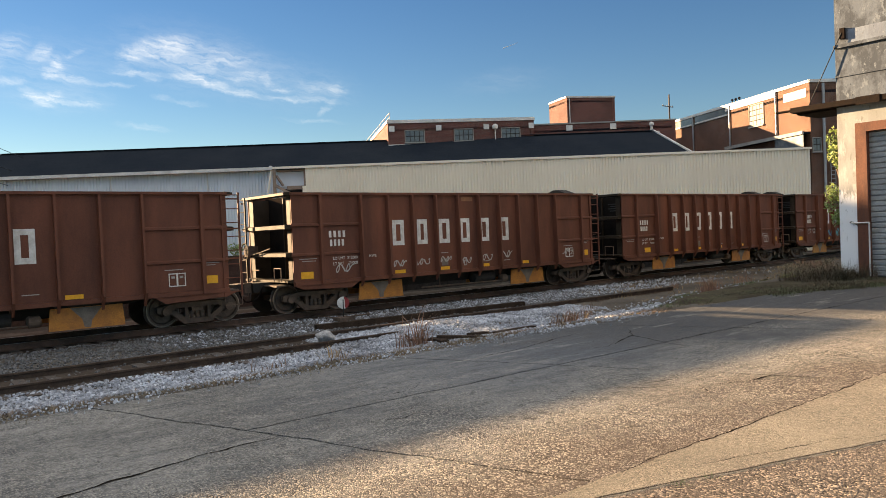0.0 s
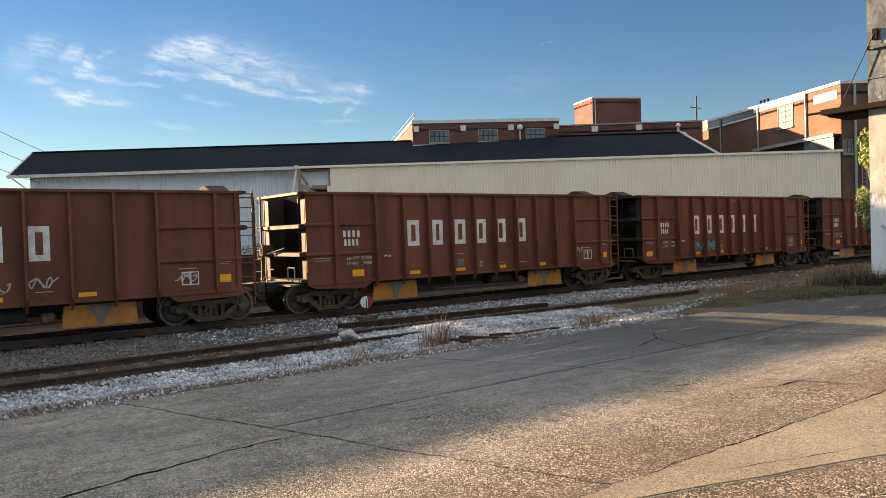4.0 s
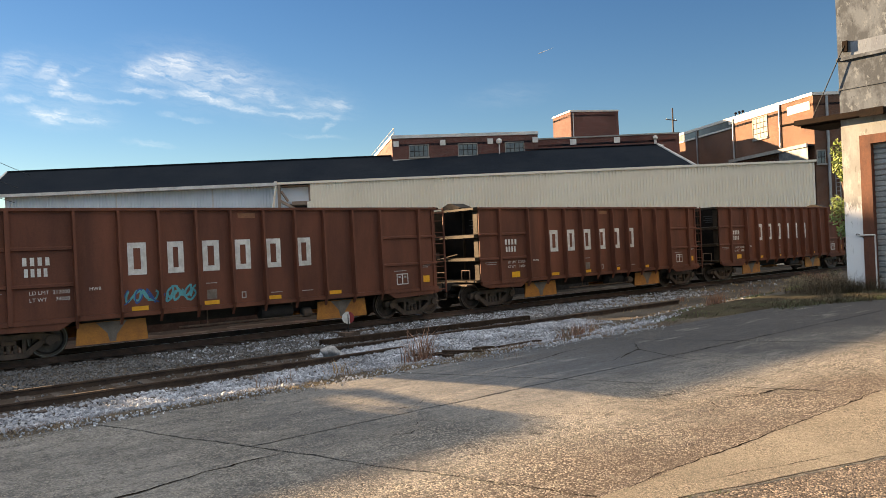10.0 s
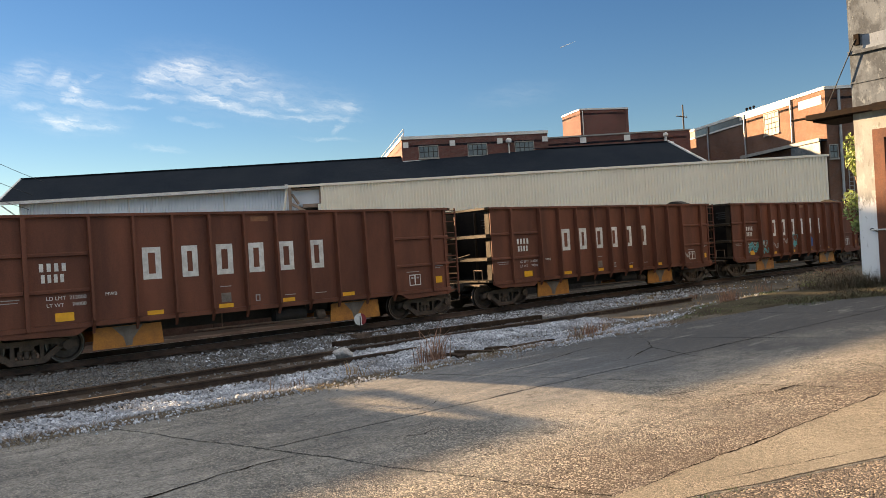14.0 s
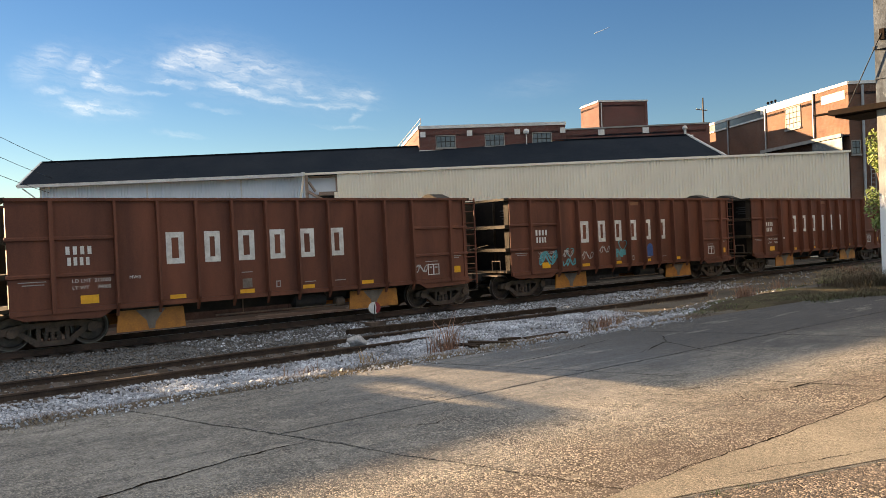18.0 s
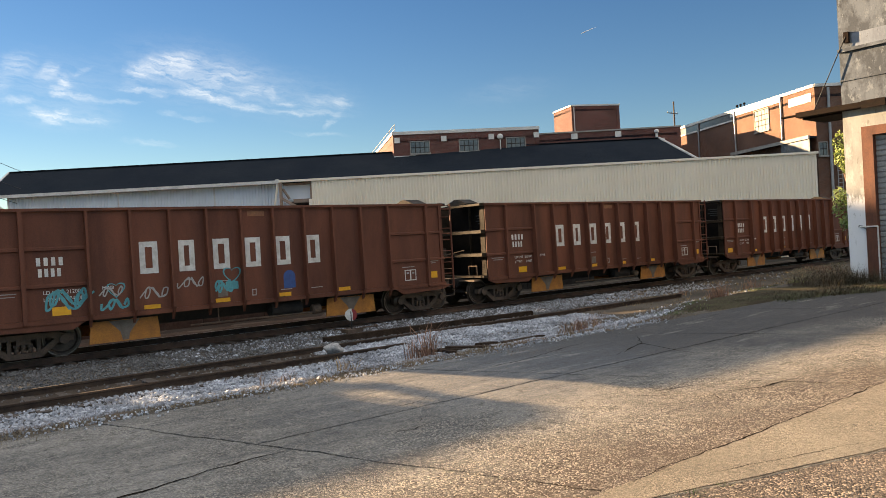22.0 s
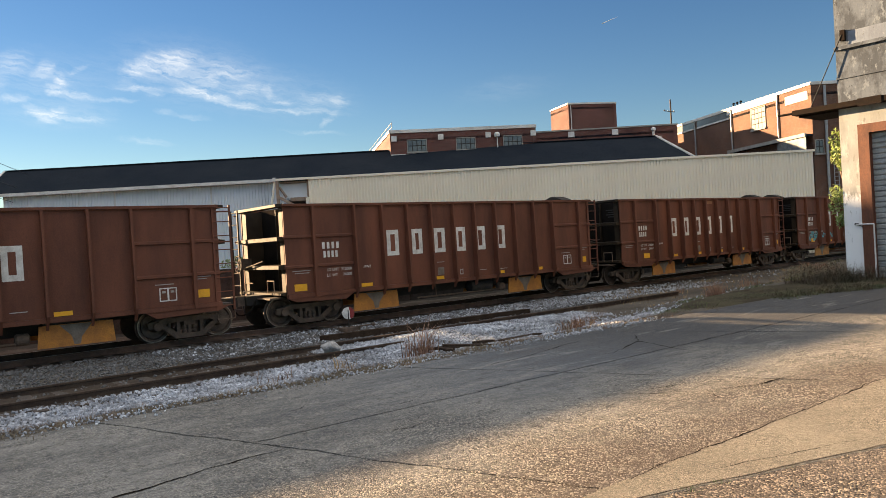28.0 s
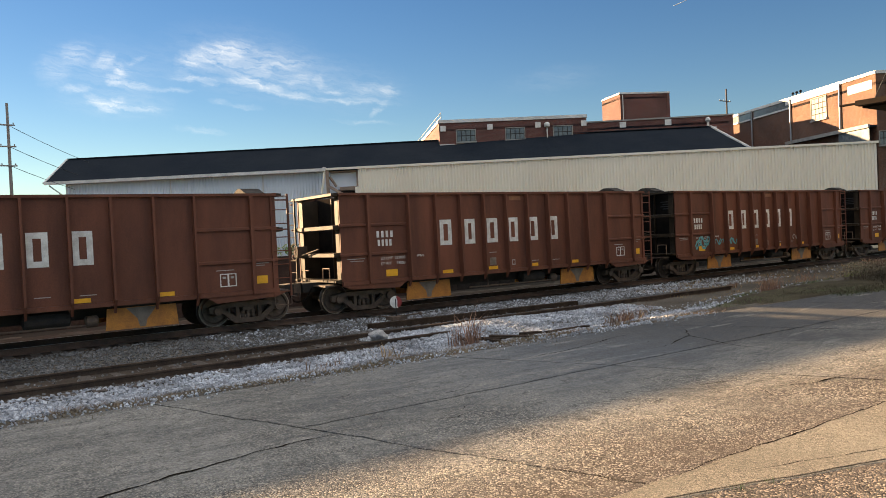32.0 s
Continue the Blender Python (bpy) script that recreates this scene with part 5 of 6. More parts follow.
def detail_sheds():
    cream, white = named("cream_warehouse_wing"), named("pale_warehouse")

    def piece(name, mat, par, s0, s1, d0, d1, z0, z1, label=""):
        bm = bmesh.new()
        shed_box(bm, s0, s1, d0, d1, z0, z1)
        return part(name, bm, mat, par, label)

    def strut(name, mat, par, a, b, r=0.09, label=""):
        bm = bmesh.new()
        rod(bm, SHED @ Vector(a), SHED @ Vector(b), r, 4)
        return part(name, bm, mat, par, label)
    # open end bay with its frame
    strut("end_strut", CREAM, cream, (-11.28, 57.6, 7.74), (-11.62, 57.6, 5.9), 0.09)
    strut("end_strut", TANSTEEL, cream, (-11.05, 57.6, 6.5), (-9.3, 57.6, 5.45), 0.14)
    strut("end_strut", TANSTEEL, cream, (-10.95, 57.7, 7.25), (-10.45, 57.7, 6.45), 0.10)
    piece("end_post", TANSTEEL, cream, -11.2, -10.98, 57.52, 57.72, 5.6, 7.745)
    piece("end_post", CREAM, cream, -8.95, -8.705, 57.55, 57.75, -0.4, 6.36)
    piece("gutter_end", TRIMWHITE, cream, -11.42, -11.203, 57.42, 57.62, 7.70, 8.0, "pale box at the end of the gutter")
    piece("bay_panel", PALE, cream, -10.9, -8.72, 58.2, 58.3, 6.42, 7.55, "pale panel in the open end bay")
    piece("bay_edge", TANSTEEL, cream, -10.97, -8.72, 57.9, 58.19, 7.56, 7.69, "tan edge over the open bay")
    piece("bay_jamb", TANSTEEL, cream, -8.86, -8.71, 57.8, 58.19, 6.42, 7.55)
    # near-black back: the shade inside the open bay is put into its colour
    piece("bay_back", UNDER, cream, -11.0, -8.9, 60.9, 61.0, -0.4, 6.43)
    piece("bay_ledge", TANSTEEL, cream, -10.2, -8.9, 57.9, 59.0, 6.15, 6.43)
    for s in (-25.35, -17.43):
        piece("seam", TRIMWHITE, white, s - 0.06, s + 0.06, 61.9, 61.952, -0.3, 8.0)
    piece("corner_trim", TRIMWHITE, white, -34.42, -34.2, 61.88, 61.95, -0.3, 8.2)
    strut("eave_brace", TRIMWHITE, white, (-35.7, 61.6, 8.0), (-34.2, 61.94, 6.7), 0.07)
    for (a, b), label in ((((-36.06, 61.4, 8.19), (-36.61, 66.35, 10.73)), "white barge board"), (((22.98, 61.4, 8.24), (21.42, 66.35, 10.78)), "white roof edge flashing")):
        strut("barge_board", TRIMWHITE, white, a, b, 0.10, label)
    piece("ridge_cap", ROOFING, white, -36.5, 21.3, 66.15, 66.55, 10.745, 10.80)
    # ragged flashing of the long white gutter, with its hangers
    for k in range(9):
        piece("gutter_hanger", CREAM, cream, -7.0 + 4.5 * k, -6.9 + 4.5 * k, 57.44, 57.498, 7.70, 7.90)


detail_sheds()


def detail_corner():
    b, awn = named("stucco_building"), named("canopy")
    x = 23.7
    for z, h, out in ((7.40, 0.10, 0.10), (6.53, 0.05, 0.03)):
        bm = bmesh.new()
        box(bm, x - out, x - 0.002, -9.0, 9.99, z, z + h)
        part("string_course", bm, STUCCO, b)
    bm = bmesh.new()
    box(bm, x - 0.10, x - 0.002, 9.66, 9.80, 7.66, 7.98)
    soften(bm, 0.03)
    part("bracket", bm, CANOPY, b, "rusty anchor bracket")
    bm = bmesh.new()
    rod(bm, (x - 0.1, 9.74, 7.84), (x - 0.16, 10.75, 5.78), 0.015, 6)
    part("tie_rod", bm, WIRE, awn)
    bm = bmesh.new()
    ridge = []
    for k in range(12):
        ridge += [(9.99 + 0.1 * k, 5.70), (10.02 + 0.1 * k, 5.74), (10.06 + 0.1 * k, 5.74)]
    prism(bm, ridge + [(11.19, 5.70), (11.19, 5.58), (9.99, 5.58)], x - 0.001, x + 1.5, "x")
    part("deck", bm, CANOPY, awn, "rusty corrugated canopy deck")
    bm = bmesh.new()
    box(bm, x - 0.28, x - 0.05, 11.252, 11.75, 5.70, 5.74)
    part("loose_strip", bm, CANOPY, awn)
    for k in range(9):
        bm = bmesh.new()
        y = 9.0 - 1.4 * k
        box(bm, x - 0.345, x - 0.322, y - 0.35, y + 0.3, 5.58 + 0.04 * (k % 2), 5.81)
        part("patch", bm, CANOPY, awn)
    # conduit beside the door
    bm = bmesh.new()
    rod(bm, (x - 0.05, 9.13, PAVE), (x - 0.05, 9.13, 2.1), 0.022, 6)
    rod(bm, (x - 0.05, 9.13, 2.1), (x - 0.05, 9.62, 2.1), 0.022, 6)
    part("conduit", bm, TRIMWHITE, b, "white conduit")
    bm = bmesh.new()
    pts = [Vector((x - 0.04, 9.55 + 0.12 * math.cos(0.7 * k), 2.1 + 0.06 * math.sin(1.1 * k) - 0.01 * k)) for k in range(8)]
    for p, q in zip(pts, pts[1:]):
        rod(bm, p, q, 0.012, 5)
    part("cable_coil", bm, WIRE, b)


detail_corner()


# ---- poles and wires ----
def utility_pole(x, y, top, arms, lean=0.0, arm=1.1, label="weathered timber utility pole with crossarms", wood=None):
    p = thing("utility_pole", label, "utility pole")
    bm = bmesh.new()
    rod(bm, (x, y, -0.4), (x + lean, y, top), 0.15, 10, 0.085)
    part("shaft", bm, wood or WOODPOLE, p)
    for z in arms:
        f = (z + 0.4) / (top + 0.4)
        bm = bmesh.new()
        box(bm, x + lean * f - arm, x + lean * f + arm * 0.4, y - 0.16, y - 0.08, z - 0.045, z + 0.045)
        a = part("crossarm", bm, wood or WOODPOLE, p)
        for d in (-0.9, -0.45, 0.3):
            bm = bmesh.new()
            turned(bm, [(0, 0.035), (0.06, 0.05), (0.12, 0.03)], (x + lean * f + d * arm, y - 0.12, z + 0.06), "z", 8)
            part("insulator", bm, GALV, a)
    return p


utility_pole(5.1, 59.8, 12.9, (11.35, 9.85, 8.5), wood=PALEWOOD)
utility_pole(79.0, 52.8, 18.1, (16.6,), arm=1.6)


def wire(p, q, sag, name="overhead_wire"):
    bm = bmesh.new()
    pts = []
    for k in range(13):
        f = k / 12
        v = Vector(p).lerp(Vector(q), f)
        v.z -= sag * 4 * f * (1 - f)
        pts.append(v)
    side = (Vector(q) - Vector(p)).cross(Vector((0, 0, 1))).normalized() * 0.022
    up = Vector((0, 0, 0.022))
    rings = [[bm.verts.new(v + d) for d in (side, up, -side, -up)] for v in pts]
    for a, b in zip(rings, rings[1:]):
        for i in range(4):
            bm.faces.new((a[i], a[(i + 1) % 4], b[(i + 1) % 4], b[i]))
    solid(name, bm, WIRE, "thin black overhead wire from the pole", "wire")


for z in (11.4, 9.9, 8.55):
    wire((5.0, 59.7, z), (22.0, 90.0, z - 1.2), 0.6)
    wire((4.2, 59.7, z), (-30.0, 62.0, z + 0.3), 0.5)

# unseen plain blocks, added towards the sun to shade car ends and pier
bm = bmesh.new()
box(bm, -4.4, 4.9, 84.0, 96.0, -0.4, 19.0)
solid("wall_far", bm, BRICK, "unseen plain brick wall added to shade the pier and nearer cars", "wall", kind="structure")
wall_uv(bpy.data.objects["wall_far"].data)
bm = bmesh.new()
box(bm, -9.4, 8.0, 120.0, 128.0, -0.4, 26.8)
solid("added_shade_wall_back", bm, BRICK, "unseen plain brick wall added to shade the farther cars", "wall", kind="structure")
wall_uv(bpy.data.objects["added_shade_wall_back"].data)
# dark yard between the main track and the sheds
bm = bmesh.new()
vs = [bm.verts.new((-120 + 20 * (i % 14), 25.3 + 5 * (i // 14), -0.235)) for i in range(14 * 10)]
for r in range(9):
    for c in range(13):
        bm.faces.new((vs[r * 14 + c], vs[r * 14 + c + 1], vs[(r + 1) * 14 + c + 1], vs[(r + 1) * 14 + c]))
solid("yard_surface", bm, ASPHALT, "dusty worn asphalt yard beyond the tracks", "road", kind="structure")


# a short vapour trail, far off
trail = None
bm = bmesh.new()
rod(bm, (-36, 0, -6), (36, 0, 6), 1.7, 6, 0.4)
trail = solid("vapour_trail", bm, material("vapour_white", (0.9, 0.9, 0.9), (0.8, 0.8, 0.8), rough=1.0, bump=0.0), "short white vapour trail high in the sky", "vapour trail")

# ---- ballast, weeds and clutter ----
def stones(name, count, area, size, mat, label, seed, sink=0.35, skip=None, level=None):
    """Angular stones strewn over the ground, one mesh."""
    rng = np.random.default_rng(seed)
    x0, x1, y0, y1 = area
    spots = [(x, y) for x, y in zip(rng.uniform(x0, x1, count), rng.uniform(y0, y1, count)) if not (skip and skip(x, y, rng))]
    n = len(spots)
    cube = np.array([[a, b, c] for c in (-1, 1) for b in (-1, 1) for a in (-1, 1)], float)
    quads = np.array([(0, 2, 3, 1), (4, 5, 7, 6), (0, 1, 5, 4), (2, 6, 7, 3), (0, 4, 6, 2), (1, 3, 7, 5)])
    r = size * rng.uniform(0.45, 1.1, n) ** 1.4 * 1.25
    p = cube[None] * rng.uniform(0.40, 0.9, (n, 1, 3)) * rng.uniform(0.5, 1.0, (n, 8, 1))
    q = rng.normal(size=(n, 4))
    q /= np.linalg.norm(q, axis=1)[:, None]
    w, a, b, c = q.T
    rot = np.array([[1 - 2 * (b * b + c * c), 2 * (a * b - c * w), 2 * (a * c + b * w)], [2 * (a * b + c * w), 1 - 2 * (a * a + c * c), 2 * (b * c - a * w)], [2 * (a * c - b * w), 2 * (b * c + a * w), 1 - 2 * (a * a + b * b)]])
    base = np.array([(x, y, ground_z(x, y) if level is None else level) for x, y in spots])
    base[:, 2] += r * sink
    p = np.einsum("nkj,ijn->nki", p, rot) * r[:, None, None] + base[:, None]
    faces = (quads[None] + 8 * np.arange(n)[:, None, None]).reshape(-1, 4)
    me = bpy.data.meshes.new(name)
    me.from_pydata(p.reshape(-1, 3).tolist(), [], faces.tolist())
    me.materials.append(mat)
    tagged(new(name, me), label, "gravel", kind="stuff")


def near_skip(x, y, rng):
    """A brown bare strip runs through the stones beside the apron."""
    if x > 13:
        return rng.uniform() < min((x - 12.5) / 4.5, 0.98) or y < 10.2 + 0.15 * (x - 13)
    d = y - 9.58 - 0.03 * max(x, 0.0) - 0.10 * math.sin(x * 0.7) - 0.2 * noise.noise((x * 0.6, y * 0.6, 7.0))
    return rng.uniform() < 0.985 * math.exp(-(d / 0.66) ** 4)


stones("ballast", 62000, (-3, 23, 9.3, 14.5), 0.034, STONE, "pale grey crushed stone ballast beside the siding", 3, skip=near_skip)
stones("ballast", 9000, (8.5, 18, 14.3, 16.4), 0.038, STONE, "pale grey crushed stone ballast heaped over the siding", 4)
stones("ballast", 900, (-3, 9, 14.3, 16.4), 0.034, STONE_DARK, "scattered grimy stones between the siding rails", 9)
stones("ballast", 26000, (-4, 22, 16.4, 20.3), 0.032, STONE_DARK, "grimy grey gravel between the tracks", 5, skip=lambda x, y, r: r.uniform() < 0.2)
stones("ballast", 13000, (6, 40, 17.4, 20.3), 0.036, STONE, "pale crushed stone ballast beside the main track", 7, skip=lambda x, y, r: r.uniform() > (x - 4) / 12 or (x > 22 and r.uniform() < min((x - 22) / 9, 0.97)))
stones("grit", 2600, (-2, 13, 8.55, 9.35), 0.016, STONE, "fine stones strewn over the edge of the concrete", 12, level=PAVE, skip=lambda x, y, r: r.uniform() > math.exp(-((9.25 - y) / 0.28) ** 2))


def blades(name, spots, mat, label, seed, tall=0.3, per=40, spread=0.2, wide=0.006, lean=0.5):
    """Tufts of thin blades at (x, y, size)."""
    rng = random.Random(seed)
    verts, faces = [], []
    for x, y, size in spots:
        for _ in range(int(per * size)):
            a, d = rng.uniform(0, 6.283), rng.uniform(0, 1) ** 0.7 * spread * size
            bx, by = x + d * math.cos(a), y + d * math.sin(a)
            z = (PAVE if by < EDGE and bx < 23 else ground_z(bx, by)) - 0.02
            h = tall * size * rng.uniform(0.4, 1.0)
            t = rng.uniform(0, 6.283)
            w = wide * rng.uniform(0.7, 1.6)
            l = lean * h * rng.uniform(0.2, 1.0)
            c, s = math.cos(t), math.sin(t)
            k = len(verts)
            verts += [(bx - w * s, by + w * c, z), (bx + w * s, by - w * c, z),
                      (bx + 0.35 * l * c + w * 0.8 * s, by + 0.35 * l * s - w * 0.8 * c, z + 0.6 * h), (bx + 0.35 * l * c - w * 0.8 * s, by + 0.35 * l * s + w * 0.8 * c, z + 0.6 * h),
                      (bx + l * c, by + l * s, z + h)]
            faces += [(k, k + 1, k + 2, k + 3), (k + 3, k + 2, k + 4)]
    me = bpy.data.meshes.new(name)
    me.from_pydata(verts, [], faces)
    me.materials.append(mat)
    return tagged(new(name, me), label, "weeds", kind="stuff")


_r = random.Random(11)
edge_spots = [(_r.uniform(-2, 16), 9.75 + _r.gauss(0, 0.4), _r.uniform(0.5, 1.1)) for _ in range(150)]
blades("dry_grass", edge_spots, DULLWEED, "dry dull grass along the edge of the concrete", 1, tall=0.06, per=60, spread=0.35, lean=2.2, wide=0.003)
twig_spots = [(_r.uniform(-1, 14), 10.1 + _r.gauss(0, 0.5), _r.uniform(0.5, 1.2)) for _ in range(150)]
blades("dead_weeds", twig_spots, TWIG, "dead brown weeds along the edge of the concrete", 2, tall=0.10, per=50, spread=0.4, lean=1.8, wide=0.003)
green_spots = [(min(_r.gauss(18.9, 1.3), 24.0), _r.gauss(9.9, 0.55), _r.uniform(0.4, 1.1)) for _ in range(170)] + [(_r.uniform(15.5, 23), _r.uniform(9.6, 12.4), _r.uniform(0.4, 0.9)) for _ in range(60)]
blades("green_weeds", green_spots, GRASS, "low green weeds beside the stucco building", 3, tall=0.11, per=60, spread=0.4, lean=1.5, wide=0.006)
drift_spots = []
for _ in range(260):
    x = _r.choice((_r.uniform(17.2, 23.4), min(_r.gauss(19.4, 0.9), 23.4)))
    drift_spots.append((x, 9.55 - 0.345 * (x - 15.4) + abs(_r.gauss(0, 0.8)) + 0.05, _r.uniform(0.4, 1.1)))
blades("green_weeds", drift_spots[:130], GRASS, "green grass growing through the dirt at the corner of the concrete", 41, tall=0.15, per=70, spread=0.35, lean=1.4, wide=0.005)
blades("dull_weeds", drift_spots[130:], OLIVEWEED, "dark olive weeds on the dirt at the corner of the concrete", 42, tall=0.20, per=60, spread=0.35, lean=1.3, wide=0.004)
straw_spots = [(_r.uniform(20, 46), _r.uniform(13.5, 19.3), _r.uniform(0.5, 1.1)) for _ in range(110)]
blades("dry_grass", straw_spots, STRAW, "tangled dry grass beside the main track", 4, tall=0.17, per=24, spread=0.5, lean=1.4, wide=0.008)
brush = [(min(_r.gauss(22.75, 0.5), 23.5), _r.gauss(9.9, 0.5), _r.uniform(0.4, 1.2)) for _ in range(46)]
blades("brush", brush, OLIVEWEED, "bare brown brush at the corner of the stucco building", 5, tall=0.62, per=70, spread=0.4, lean=1.4, wide=0.004)
blades("brush", [(23.3, 9.6, 1.0), (23.2, 10.0, 1.3), (23.4, 10.3, 1.4), (23.1, 9.8, 0.8)], TWIG, "bare brown brush against the whitewashed wall", 6, tall=0.4, per=80, spread=0.4, lean=1.3)
blades("tall_weed", [(8.15, 10.95, 1.0), (8.3, 11.1, 0.8), (8.0, 11.2, 0.6)], REDWEED, "tall reddish-brown dry weed", 7, tall=0.85, per=46, spread=0.3, lean=1.0)
for i, (x, y) in enumerate(((5.2, 11.0), (6.1, 10.6), (11.6, 10.7), (13.0, 11.4), (17.2, 14.4), (24.0, 18.0))):
    blades("tall_weed", [(x, y, 0.8), (x + 0.2, y + 0.1, 0.6)], STRAW if i % 2 else TWIG, "tall dry weed on the ballast", 20 + i, tall=0.42, per=30, spread=0.35, lean=1.4)
russet = [(18.7, 11.4, 1.0), (18.9, 11.5, 0.8), (18.5, 11.3, 0.7), (15.3, 13.0, 0.6), (22.6, 12.6, 0.9), (24.9, 16.7, 0.6), (12.06, 10.76, 0.8), (12.2, 10.7, 0.6), (8.1, 10.9, 0.7)]
blades("russet_weeds", russet, REDWEED, "reddish-brown dry weeds standing on bare dirt", 31, tall=0.55, per=90, spread=0.34, lean=0.9, wide=0.004)
low = [(_r.uniform(3.5, 7.5), 9.75 + _r.gauss(0, 0.3), _r.uniform(0.5, 1.0)) for _ in range(70)] + [(_r.uniform(14, 30), _r.uniform(10.8, 18.8), _r.uniform(0.4, 1.0)) for _ in range(170)]
low += [(8.8 + _r.gauss(0, 0.9), 10.6 + _r.gauss(0, 0.6), _r.uniform(0.5, 1.1)) for _ in range(60)] + [(12.5 + _r.gauss(0, 1.5), 10.3 + _r.gauss(0, 0.4), _r.uniform(0.4, 0.9)) for _ in range(40)]
blades("dull_weeds", low, DULLWEED, "low dull olive-brown weeds over dirt and gravel", 32, tall=0.10, per=60, spread=0.4, lean=1.8, wide=0.003)
verge = [(_r.uniform(-3, 13), 9.62 + _r.gauss(0, 0.22), _r.uniform(0.5, 1.0)) for _ in range(170)]
blades("dull_weeds", verge, DULLWEED, "dull olive-brown weeds on the dirt along the concrete", 35, tall=0.07, per=60, spread=0.35, lean=2.0, wide=0.003)
lime = [(24.7 + _r.gauss(0, 0.5), 11.5 + _r.gauss(0, 0.3), _r.uniform(0.5, 1.0)) for _ in range(12)]
blades("lime_weeds", lime, LIME, "yellow-green weeds at the corner of the stucco building", 33, tall=0.32, per=60, spread=0.35, lean=1.2, wide=0.01)
heap = [(37.0 + _r.gauss(0, 0.9), 17.2 + _r.gauss(0, 0.4), _r.uniform(0.5, 1.0)) for _ in range(16)]
blades("russet_weeds", heap, REDWEED, "heap of reddish dry grass beside the main track", 34, tall=0.6, per=60, spread=0.5, lean=1.3, wide=0.01)
blades("green_weeds", [(4.45, 2.97, 0.6), (4.7, 2.9, 0.5), (5.3, 2.7, 0.4), (5.8, 2.52, 0.35)], GRASS, "tufts of weeds in the broken edge of the concrete", 30, tall=0.10, per=70, spread=0.12, lean=1.0, wide=0.003)


def leaf_cluster(name, centres, count, label, seed, size=0.07):
    rng = random.Random(seed)
    verts, faces = [], []
    for _ in range(count):
        cx, cy, cz, rx, ry, rz = rng.choice(centres)
        while True:
            v = Vector((rng.uniform(-1, 1), rng.uniform(-1, 1), rng.uniform(-1, 1)))
            if v.length < 1:
                break
        p = Vector((cx + v.x * rx, cy + v.y * ry, cz + v.z * rz))
        a = Vector((rng.gauss(0, 1), rng.gauss(0, 1), rng.gauss(0, 1))).normalized() * size * rng.uniform(0.6, 1.3)
        b = a.orthogonal().normalized() * a.length * 0.6
        k = len(verts)
        verts += [tuple(p - a), tuple(p + b), tuple(p + a), tuple(p - b)]
        faces.append((k, k + 1, k + 2, k + 3))
    me = bpy.data.meshes.new(name)
    me.from_pydata(verts, [], faces)
    me.materials.append(LEAF)
    return me


vine = thing("climbing_vine", "green leafy vine climbing the corner of the stucco building", "vine")
vm = leaf_cluster("leaves", [(23.95, 10.2, 4.75, 0.25, 0.2, 0.35), (23.9, 10.15, 4.25, 0.25, 0.25, 0.35), (23.9, 10.05, 3.95, 0.15, 0.12, 0.2), (23.9, 10.2, 3.05, 0.3, 0.3, 0.35), (23.95, 10.2, 2.7, 0.35, 0.35, 0.3), (23.9, 10.1, 2.25, 0.25, 0.22, 0.25)], 950, "", 8, 0.06)
ob = new("leaves", vm)
ob.parent = vine
bm = bmesh.new()
_p = Vector((24.05, 10.05, PAVE - 0.1))
for k in range(14):
    _q = Vector((24.05 + 0.12 * math.sin(k * 1.3), 10.08 + 0.05 * math.cos(k * 2.1), PAVE + 0.33 * (k + 1)))
    rod(bm, _p, _q, 0.02, 5)
    _p = _q
part("stem", bm, TWIG, vine)


OLIVE = material("olive_scrub", (0.11, 0.10, 0.05), (0.17, 0.12, 0.075), rough=0.85, scale=1, fine=20, bump=0.0, island=0.45)
scrub = thing("scrub", "tangled olive-brown scrub at the corner of the stucco building", "bush")
_s = random.Random(61)
clumps = [(_s.uniform(22.3, 24.6), _s.uniform(10.3, 11.9), ground_z(23, 11) + _s.uniform(0.05, 0.4), 0.35, 0.3, 0.22) for _ in range(13)] + [(23.45, 10.15, 0.75, 0.2, 0.25, 0.4), (23.3, 9.9, 0.6, 0.15, 0.2, 0.25)]
sm = leaf_cluster("leaves", clumps, 2600, "", 62, 0.035)
sm.materials.clear()
sm.materials.append(OLIVE)
ob = new("leaves", sm)
ob.parent = scrub
for cx, cy, cz, *_rest in clumps:
    bm = bmesh.new()
    rod(bm, (cx + 0.05, cy, ground_z(cx, cy) - 0.05), (cx, cy, cz + 0.15), 0.014, 5, 0.005)
    part("stem", bm, TWIG, scrub)


